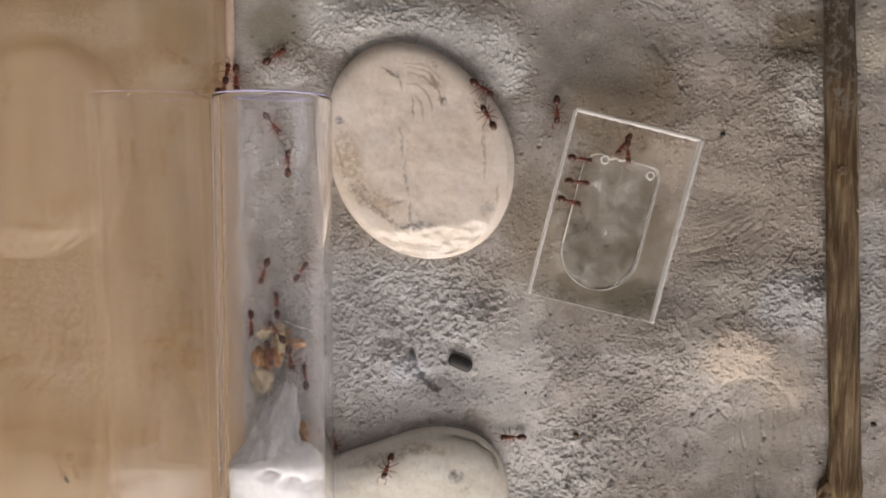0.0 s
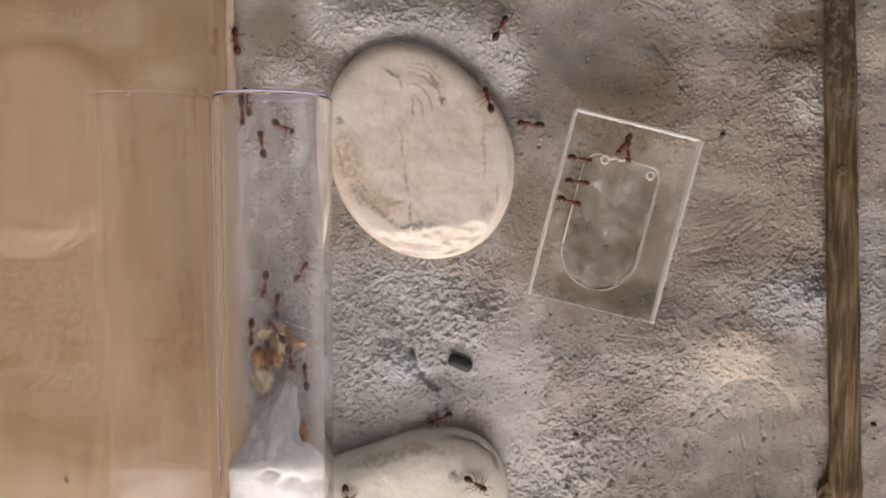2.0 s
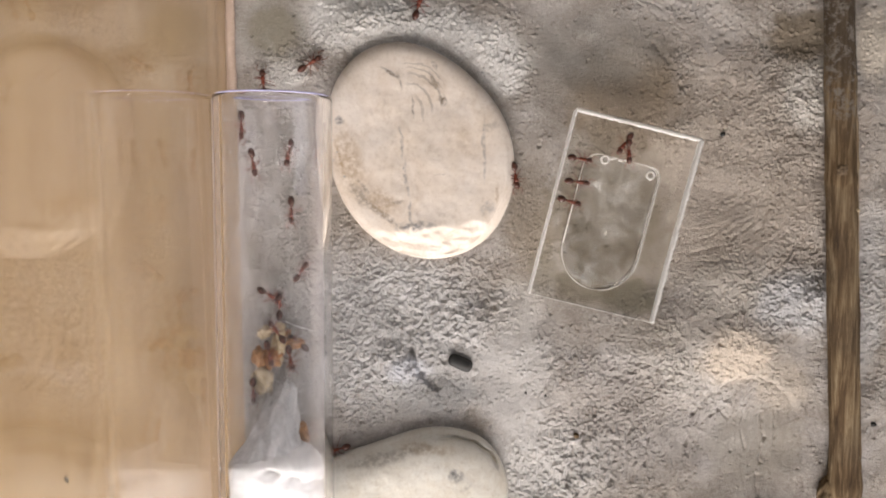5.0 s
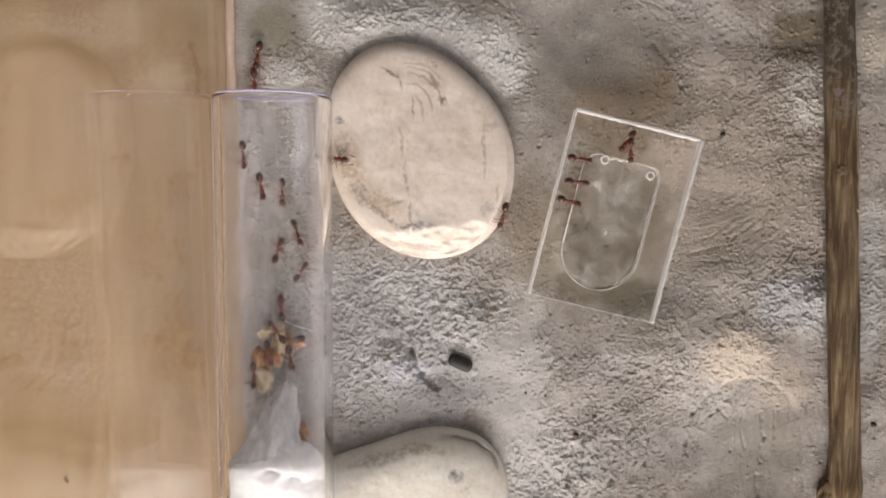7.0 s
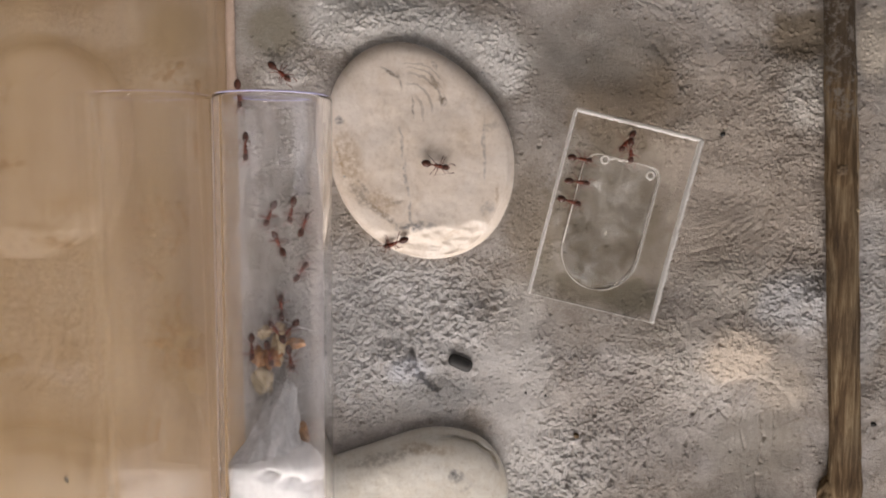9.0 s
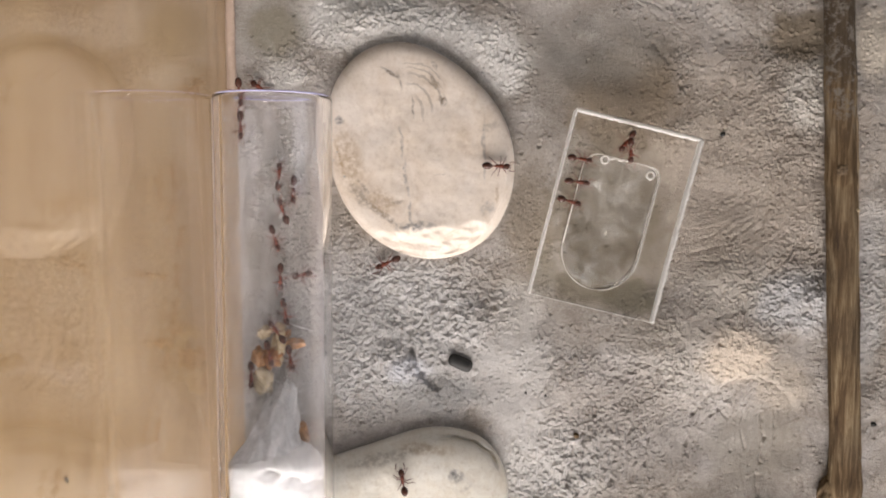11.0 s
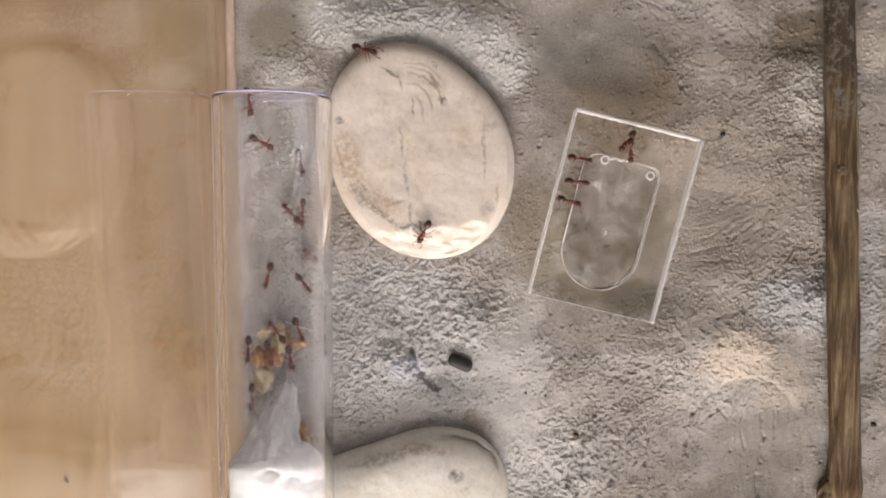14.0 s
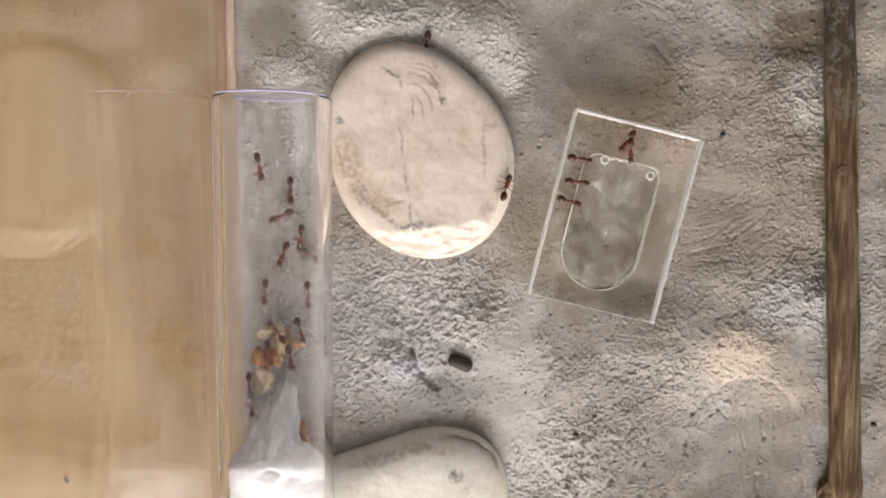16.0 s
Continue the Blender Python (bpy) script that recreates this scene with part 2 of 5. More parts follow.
BROWNED_AND_SHADED = (
    (27.55, 11.04, 14, 12, 0.9, (0.235, 0.188, 0.14)), (43.24, -2.44, 15, 22, 0.25, (0.4, 0.34, 0.28)), (53.3, 19.9, 7, 6, 0.85, (0.2, 0.16, 0.112)), (31.6, 13.0, 3.6, 5, 0.5, (0.25, 0.2, 0.145)),
    (31.50, -25.20, 10, 4, 0.4, (0.3, 0.26, 0.21)), (-25.07, 20.54, 7, 6, 0.85, (0.24, 0.215, 0.165)), (13.2, -7.5, 5.5, 12, 0.75, (0.31, 0.262, 0.208)), (-2.0, -34.6, 12, 4.5, 0.75, (0.4, 0.395, 0.39)),
    # the long patch at x -23.8 is the glass tube's shade, painted on the plaster
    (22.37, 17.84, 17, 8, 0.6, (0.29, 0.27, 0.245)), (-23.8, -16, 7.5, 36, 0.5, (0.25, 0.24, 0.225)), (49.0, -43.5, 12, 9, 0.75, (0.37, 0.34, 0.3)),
    (-9.15, -37.52, 8, 3, 0.5, (0.33, 0.315, 0.3)))
DARKENED = (
    # darker patches under the feeder plate
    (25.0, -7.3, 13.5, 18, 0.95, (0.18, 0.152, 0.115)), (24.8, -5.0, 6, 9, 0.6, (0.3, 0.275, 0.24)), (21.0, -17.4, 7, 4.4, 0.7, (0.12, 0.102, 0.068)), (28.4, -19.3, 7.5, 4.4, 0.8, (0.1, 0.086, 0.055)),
    # at (-0.79, -32.9) the shade in the groove by the seed, put into the colour
    (15.20, -15.36, 3.5, 5, 0.6, (0.17, 0.15, 0.115)), (-0.79, -32.9, 2.4, 1.6, 0.5, (0.24, 0.23, 0.22)), (-12.51, -22.37, 9, 8, 0.35, (0.3, 0.29, 0.285)))
STAINS_AND_SHADING = PALE + CHALKY_AND_LIT + BROWNED_AND_SHADED + DARKENED
STICK_TOP = (58.71, 21.77)

M_PLASTER = plaster_material()
BROWN, GREY, OCHRE = (0.16, 0.12, 0.085), (0.2, 0.19, 0.19), (0.42, 0.29, 0.16)
M_STONE = stone_material("cream_stone", (0.83, 0.745, 0.67), (
    # x, y, rx, ry (mm) on the stone, turn, strength, tint
    (3.1, 7.2, 0.55, 0.9, 25, 0.85, BROWN), (1.9, 9.6, 0.35, 2.2, 28, 0.6, BROWN), (-4.6, 11.3, 1.5, 0.35, -28, 0.7, BROWN),
    (1.72, 12.1, 0.3, 0.9, 35, 0.6, BROWN), (-1.2, 6.4, 0.22, 1.7, 6, 0.55, BROWN), (-3.2, 10.2, 0.25, 1.6, 24, 0.5, BROWN),
    (-3.2, 1.2, 0.28, 2.6, 4, 0.5, GREY), (-2.4, -4.2, 0.3, 3.0, 6, 0.55, GREY), (-1.9, -9.0, 0.3, 2.4, 4, 0.55, GREY),
    (-1.3, -11.3, 3.6, 0.85, 4, 0.9, GREY), (-3.8, -7.4, 1.1, 0.3, 0, 0.55, BROWN),
    (9.1, 0.2, 0.3, 5.0, 2, 0.4, GREY), (9.9, 3.4, 2.0, 0.8, 10, 0.3, BROWN), (11.0, -6.4, 0.25, 1.8, -8, 0.45, OCHRE),
    (-12.05, 4.2, 0.8, 0.65, 0, 0.9, GREY), (-12.2, -0.8, 0.3, 2.2, 12, 0.6, OCHRE), (-10.9, -1.2, 2.6, 5.0, 10, 0.55, OCHRE),
    (-6.4, -9.2, 2.6, 0.4, -32, 0.7, BROWN), (-7.6, -8.0, 1.8, 0.3, -40, 0.6, BROWN), (-5.0, -10.6, 1.6, 0.35, -30, 0.6, BROWN),
    (-6.0, -7.6, 3.0, 2.2, -30, 0.55, OCHRE), (-9.4, -6.6, 2.4, 1.0, -45, 0.5, BROWN), (9.6, -8.6, 1.2, 1.0, 20, 0.4, GREY), (6.2, 1.5, 1.4, 3.2, 10, 0.25, OCHRE), (-8.8, -5.4, 1.4, 0.3, -48, 0.5, BROWN), (1.6, 8.6, 2.6, 2.6, 0, 0.22, OCHRE),
    (4.6, -12.4, 2.0, 0.35, 24, 0.4, OCHRE), (2.8, -3.4, 0.9, 0.18, 8, 0.4, BROWN)),
    # worn rings: x, y, radius, width, then the patch that shows them, strength
    ((-2.6, 5.6, 5.6, 0.16, 0.8, 9.2, 5.0, 5.0, 0.4), (-2.6, 5.6, 6.4, 0.12, 0.4, 10.4, 5.0, 4.0, 0.36), (-3.0, 5.2, 4.6, 0.18, 0.0, 8.0, 4.0, 4.2, 0.38),
     (-2.6, 5.6, 7.1, 0.12, 0.4, 11.6, 5.0, 3.4, 0.3), (-3.2, 5.0, 3.6, 0.2, 0.2, 6.4, 2.6, 3.0, 0.3)))
M_STONE_GREY = stone_material("grey_stone", (0.85, 0.82, 0.755), (
    (7.6, 6.6, 1.3, 1.1, -20, 0.8, GREY), (9.2, 5.0, 1.0, 0.4, 30, 0.4, GREY), (-3, 9.2, 7, 1.0, 14, 0.4, BROWN), (3.5, 10.6, 5, 1.0, -5, 0.45, OCHRE),
    (8.2, 2.6, 0.5, 0.4, 0, 0.5, GREY)), ())
M_ACRYLIC = clear_material("clear_acrylic", (0.99, 0.985, 0.97))
M_GLASS = clear_material("tube_glass", (0.985, 0.985, 0.99), 1.5)
M_FROST = plain_material("frosted_edge", (0.5, 0.48, 0.45), (0.86, 0.83, 0.79), 0.6, 2.5, 0.05)
M_CUT = plain_material("sawn_acrylic", (0.8, 0.78, 0.76), (0.97, 0.96, 0.94), 0.6, 2.5, 0.05)
cut_nodes, cut_links = M_CUT.node_tree.nodes, M_CUT.node_tree.links
cut_glow, cut_mix = cut_nodes.new("ShaderNodeBsdfTranslucent"), cut_nodes.new("ShaderNodeMixShader")
cut_glow.inputs["Color"].default_value = (0.92, 0.9, 0.87, 1)
cut_mix.inputs[0].default_value = 0.4
cut_links.new(cut_nodes["Principled BSDF"].outputs[0], cut_mix.inputs[1])
cut_links.new(cut_glow.outputs[0], cut_mix.inputs[2])
cut_links.new(cut_mix.outputs[0], cut_nodes["Material Output"].inputs["Surface"])
# stands in for the bright reflection along the tube's left edge
M_GLINT = plain_material("dusty_smear", (0.62, 0.5, 0.44), (0.84, 0.71, 0.64), 0.6, 0.5, 0.01, (1, 0.1, 1), 0.3)
M_GLINT.node_tree.nodes["Principled BSDF"].inputs["Alpha"].default_value = 0.75
M_FOG = fog_material()
M_DEW = plain_material("dew", (0.75, 0.75, 0.76), (0.9, 0.9, 0.9), 0.15, 2.0)
M_DEW.node_tree.nodes["Principled BSDF"].inputs["Alpha"].default_value = 0.5
M_WATER = clear_material("water", (0.98, 0.98, 0.97), 1.33)
M_SYRUP = syrup_material()
# bluish-white, with the lip's shine put into the colour
M_LIP = plain_material("tube_lip", (0.46, 0.44, 0.68), (0.62, 0.6, 0.86), 0.25, 0.6, 0.02)
M_SEAM = plain_material("glue_seam", (0.46, 0.34, 0.26), (0.6, 0.46, 0.37), 0.35, 0.6, 0.03)
M_BARK = bark_material()
M_SAPWOOD = plain_material("sapwood", (0.2, 0.14, 0.085), (0.4, 0.31, 0.2), 0.8, 0.9, 0.08, (1, 0.15, 1), 0.2)
M_KNOT = plain_material("dark_knot", (0.06, 0.04, 0.025), (0.24, 0.165, 0.095), 0.85, 1.5, 0.2)
M_TABLE = wood_material()
M_COTTON = plain_material("cotton_wool", (0.84, 0.83, 0.84), (0.93, 0.93, 0.94), 0.95, 1.6, 0.25, spec=0.1)
cotton_bsdf = M_COTTON.node_tree.nodes["Principled BSDF"].inputs
cotton_bsdf["Subsurface Weight"].default_value, cotton_bsdf["Subsurface Scale"].default_value = 0.9, 0.006
cotton_bsdf["Subsurface Radius"].default_value = (1, 1, 1)
M_WISP = plain_material("cotton_wisp", (0.8, 0.79, 0.81), (0.93, 0.93, 0.94), 0.95, 1.1, 0.25, spec=0.1)
wisp_nodes, wisp_links = M_WISP.node_tree.nodes, M_WISP.node_tree.links
wisp_links.new(ramp(wisp_nodes, wisp_links, noise_tex(wisp_nodes, wisp_links, coords(wisp_nodes, wisp_links, (1, 0.35, 1)), 0.7, 6, 0.65, 0.4), [(0.3, (0.5, 0.5, 0.5)), (0.65, (0.9, 0.9, 0.9))]), wisp_nodes["Principled BSDF"].inputs["Alpha"])
M_WALL = plain_material("room_paint", (0.72, 0.7, 0.67), (0.78, 0.76, 0.73), 0.9, 0.002)
M_SEED = plain_material("dark_seed", (0.012, 0.012, 0.012), (0.04, 0.038, 0.036), 0.6, 1.2, 0.06)
M_CREAM = plain_material("pale_brood", (0.36, 0.27, 0.15), (0.62, 0.52, 0.36), 0.4, 0.8, 0.06)
M_ORANGE = plain_material("orange_crumb", (0.2, 0.085, 0.03), (0.5, 0.25, 0.09), 0.45, 0.9, 0.08)
M_RED = plain_material("ant_red", (0.1, 0.019, 0.009), (0.2, 0.041, 0.016), 0.32, 2.0, 0.02)
M_DARK = plain_material("ant_dark", (0.032, 0.012, 0.008), (0.095, 0.027, 0.014), 0.28, 2.0, 0.02)


# ---- building helpers ----
def part(name, bm, mat, parent=None, label="", smooth=True, at=None):
    """Links a bmesh that was drawn in millimetres as one mesh object."""
    me = bpy.data.meshes.new(name)
    bm.transform(Matrix.Scale(MM, 4))
    bm.normal_update()
    bm.to_mesh(me)
    bm.free()
    me.materials.append(mat)
    if smooth:
        me.shade_smooth()
    ob = new(name, me)
    ob.parent = parent
    if at is not None:
        ob.matrix_basis = at
    if label:
        ob["label"] = label
    return ob


def thing(name, label, category, group="", kind="", at=None):
    ob = new(name)
    ob.empty_display_size = 0.002
    if at is not None:
        ob.matrix_basis = at
    return tagged(ob, label, category, group, kind)


def at_mm(x, y, z, rx=0, ry=0, rz=0):
    return pose(x * MM, y * MM, z * MM, rx, ry, rz)


def ball(bm, c, r, seg=14, ring=9, turn=None):
    m = Matrix.Translation(c) @ (turn or Matrix()) @ Matrix.Diagonal((*r, 1))
    bmesh.ops.create_uvsphere(bm, u_segments=seg, v_segments=ring, radius=1, matrix=m)


def box(bm, x0, x1, y0, y1, z0, z1, bevel=0.0):
    m = Matrix.Translation(((x0 + x1) / 2, (y0 + y1) / 2, (z0 + z1) / 2)) @ Matrix.Diagonal((x1 - x0, y1 - y0, z1 - z0, 1))
    g = bmesh.ops.create_cube(bm, size=1, matrix=m)
    if bevel:
        es = list({e for v in g["verts"] for e in v.link_edges})
        bmesh.ops.bevel(bm, geom=es, offset=bevel, segments=2, affect="EDGES", profile=0.6)


def rod(bm, pts, radii, seg=8):
    """A round rod through points, with a radius at each, closed at both ends."""
    pts = [Vector(p) for p in pts]
    loops = []
    side = Vector((0.13, 0.31, 0.94))
    for i, p in enumerate(pts):
        d = (pts[min(i + 1, len(pts) - 1)] - pts[max(i - 1, 0)]).normalized()
        u = (side - d * side.dot(d)).normalized()
        if abs(side.dot(d)) > 0.98:
            u = d.orthogonal().normalized()
        w = d.cross(u)
        loops.append([bm.verts.new(p + radii[i] * (math.cos(a) * u + math.sin(a) * w))
                      for a in (2 * math.pi * k / seg for k in range(seg))])
    for a, b in zip(loops, loops[1:]):
        for k in range(seg):
            bm.faces.new((a[k], a[(k + 1) % seg], b[(k + 1) % seg], b[k]))
    bm.faces.new(loops[0][::-1])
    bm.faces.new(loops[-1])


# ---- relief ----
RNG = np.random.RandomState(7)
GRAD = RNG.uniform(0, 2 * np.pi, (256, 256))


def perlin(x, y):
    xi, yi = np.floor(x).astype(int), np.floor(y).astype(int)
    fx, fy = x - xi, y - yi
    u, v = fx * fx * fx * (fx * (6 * fx - 15) + 10), fy * fy * fy * (fy * (6 * fy - 15) + 10)

    def g(i, j):
        a = GRAD[(xi + i) & 255, (yi + j) & 255]
        return np.cos(a) * (fx - i) + np.sin(a) * (fy - j)
    top = g(0, 0) * (1 - u) + g(1, 0) * u
    low = g(0, 1) * (1 - u) + g(1, 1) * u
    return 1.4 * (top * (1 - v) + low * v)


def spot(x, y, cx, cy, rx, ry):
    return np.exp(-((x - cx) / rx) ** 2 - ((y - cy) / ry) ** 2)


ROUGH = (
    # x, y, rx, ry (mm), amount
    (-8.16, -21.49, 14, 10, 1.0), (3.12, -17.98, 8, 4, 0.7), (-11.72, -30.34, 6, 8, 0.6),
    (-21.37, 16.43, 6, 4, 0.9), (-25.90, 20.95, 7, 6, -1.0), (-12.06, 21.77, 12, 4, 0.55), (8.93, 15.19, 5, 5, 0.5),
    (19.18, -49.37, 10, 9, 0.5), (32.10, -33.92, 14, 8, 0.45), (55.05, 10.20, 5, 8, 0.45),
    (53.36, -18.86, 9, 7, 0.6), (45.95, 16.02, 9, 7, 0.2), (48.37, -4.44, 12, 12, 0.1),
    (19.83, 17.67, 15, 8, -0.45), (48.27, -43.87, 11, 9, -0.55), (10.17, -33.03, 7, 9, -0.3),
    (25.39, -6.72, 15, 16, -0.4), (-13.5, -36.6, 4.5, 4, 0.45), (-4.2, -36.6, 4, 2, -0.3),
)
FORMS = (
    # x, y, rx, ry (mm), height
    (44.8, -27.0, 9, 6, 0.9), (37.0, -22.5, 11, 4.5, 0.75), (48.23, -42.96, 10, 8, -1.3), (30.0, -25.0, 9, 4, 0.3), (32.07, -30.5, 10, 5, 0.3), (-0.35, -46.61, 18, 12, -0.7),
    (-18.75, 22.59, 12, 6, 0.9), (-7.88, 20.95, 11, 3.5, 1.5), (-16.33, 16.02, 4, 5, 1.0), (5.55, 16.02, 5, 5, 1.0), (-27.19, 19.31, 5, 7, -0.7), (9.75, 17.67, 6, 5, 0.8),
    (0.09, -32.58, 3.6, 2.2, -0.6), (-6.2, -30.79, 3.0, 2.6, 0.5), (35.88, -13.62, 20, 12, 0.5),
    (53.45, 17.67, 7, 6, -1.0), (3.98, -17.98, 8, 4, -0.6), (10.12, -27.67, 8, 10, 0.5),
    (55.96, -18.86, 8, 4, 0.7), (30.84, 14.36, 9, 9, -0.6), (-12.46, -17.11, 6, 5, -0.4),
)
SCRATCHES = (
    # fine scratches: x0, y0, x1, y1 (mm), width, depth
    (28.91, 24.63, 32.72, 22.59, 0.2, 0.1), (32.72, 22.59, 36.73, 20.3, 0.2, 0.1), (31.24, 24.71, 33.96, 23.24, 0.18, 0.06),
    (31.4, 18.82, 32.61, 17.5, 0.38, 0.18), (33.14, 16.84, 34.36, 15.36, 0.38, 0.15), (49.98, -37.97, 50.5, -42.05, 0.28, 0.18),
    (50.5, -42.05, 50.12, -45.88, 0.28, 0.18), (52.25, -37.52, 52.34, -43.87, 0.25, 0.13), (49.67, -47.99, 49.54, -51.4, 0.28, 0.21),
    (47.09, -40.69, 47.56, -43.87, 0.19, 0.12),
)
TROWEL_ARCS = (
    # sweeps of the trowel
    (36.85, -11.2, 40.09, -10.33, 0.25, 0.072), (40.09, -10.33, 43.46, -8.27, 0.25, 0.072), (37.76, -12.76, 43.13, -11.2, 0.25, 0.086),
    (43.13, -11.2, 46.89, -8.27, 0.25, 0.086), (40.03, -13.8, 43.3, -13.54, 0.3, 0.144), (44.45, -11.89, 48.2, -8.87, 0.25, 0.072),
    (48.2, -8.87, 50.02, -5.01, 0.25, 0.072), (37.99, -42.96, 38.89, -37.97, 0.35, 0.202), (38.89, -37.97, 41.92, -33.92, 0.35, 0.202),
    (42.78, -33.48, 46.21, -31.42, 0.3, 0.109), (39.61, -43.87, 41.03, -38.88, 0.2, 0.109), (42.07, -38.25, 43.27, -37.52, 0.25, 0.181),
    (43.27, -37.52, 44.55, -38.61, 0.25, 0.181),
)
DRAGS = (
    # blunt drags and furrows
    (20.14, -42.96, 19.71, -49.37, 0.5, 0.35), (21.88, -41.14, 21.81, -47.53, 0.35, 0.25), (26.84, -42.05, 26.44, -48.45, 0.5, 0.3),
    (28.91, -40.24, 28.68, -45.24, 0.35, 0.22), (31.86, -41.6, 31.61, -45.88, 0.3, 0.2), (16.69, -29.45, 16.15, -34.82, 0.5, 0.15),
    (-5.22, -24.84, -4.89, -28.12, 0.55, 0.5), (-4.89, -28.12, -3.41, -31.24, 0.55, 0.5), (-3.41, -31.24, -1.05, -33.39, 0.6, 0.5),
    (36.14, -22.37, 59.3, -16.23, 2.2, 0.14),
)
GROOVES = SCRATCHES + TROWEL_ARCS + DRAGS


def relief(x, y):
    """Height of the plaster floor in millimetres."""
    h = 1.0 * perlin(x / 26 + 3.1, y / 26 + 1.7) + 0.6 * perlin(x / 11, y / 11 + 9) + 0.32 * perlin(x / 5 + 5, y / 5)
    for cx, cy, rx, ry, k in FORMS:
        h = h + k * spot(x, y, cx, cy, rx, ry)
    r = 0.3 + 0.3 * perlin(x / 13 + 31, y / 13 + 8)
    for cx, cy, rx, ry, k in ROUGH:
        r = r + k * spot(x, y, cx, cy, rx, ry)
    r = np.clip(r, 0.06, 1.3)
    wx, wy = x + 0.3 * perlin(x / 1.7 + 3, y / 1.7), y + 0.3 * perlin(x / 1.7, y / 1.7 + 40)
    g = 0.15 * perlin(x / 2.3 + 2, y / 2.3 + 4) + 0.2 * perlin(x / 1.2 + 7, y / 1.2) + 0.05 * perlin(x / 0.55, y / 0.55 + 6)
    h = h + r * g
    pits = perlin(wx / 1.3 + 60, wy / 1.3 + 21)
    h = h - 0.7 * (0.3 + 0.7 * r) * np.clip(pits - 0.5, 0, 0.35)
    sx, sy, worn = x + 0.3 * perlin(x / 2, y / 2), y + 0.3 * perlin(x / 2 + 9, y / 2), np.clip(0.7 + 1.1 * perlin(x / 0.9, y / 0.9 + 70), 0.05, 1.6)
    for x0, y0, x1, y1, w, d in GROOVES:
        n2 = (x1 - x0) ** 2 + (y1 - y0) ** 2
        t = np.clip(((x - x0) * (x1 - x0) + (y - y0) * (y1 - y0)) / n2, 0, 1)
        q = (sx - x0 - t * (x1 - x0)) ** 2 + (sy - y0 - t * (y1 - y0)) ** 2
        h = h - 1.8 * d * np.exp(-q / w ** 2) * (1 + (worn - 1) * min(1.0, 0.25 / w))
    # strokes of the trowel: a sweep, upright drags, and the arched edge of the smooth patch
    turn, away = np.arctan2(y - 8.5, x - 35.3), np.hypot(x - 35.3, y - 8.5)
    h = h + 0.075 * perlin(away / 0.6 + 4, turn * 7 + 2) * spot(x, y, 43, -8, 11, 8)
    h = h + 0.08 * perlin(x / 1.1 + 0.7 * perlin(x / 3, y / 3), y / 4 + 40) * spot(x, y, 50, -44, 11, 8)
    h = h + 0.3 * perlin(x / 0.9 + 80, y / 4.5 + 15) * spot(x, y, 24, -46, 11, 7)
    arch = np.hypot((sx - 47.7) / 9.4, (sy + 43.0) / 11.6)
    h = h + (0.13 * np.exp(-((arch - 1.03) / 0.07) ** 2) - 0.12 * np.exp(-((arch - 0.93) / 0.04) ** 2)) * np.clip((sy + 46) / 6, 0, 1) * np.clip(0.8 + perlin(x / 1.6 + 12, y / 1.6), 0, 1.5)
    # level bed under the feeder, the tube and the first stone
    for cx, cy, rx, ry, z in BEDS:
        k = np.clip(1.6 * spot(x, y, cx, cy, rx, ry), 0, 1)
        k = k * k * (3 - 2 * k)
        h = h * (1 - (0.85 if cx < 20 else 0.55) * k) + z * k
    return h


BEDS = ((25.3, -7.1, 13, 17, -0.35), (-24, -20, 9, 60, 0.0), (-2.9, 2.7, 13, 15, -0.2), (-32, 10, 3, 90, 0.0))


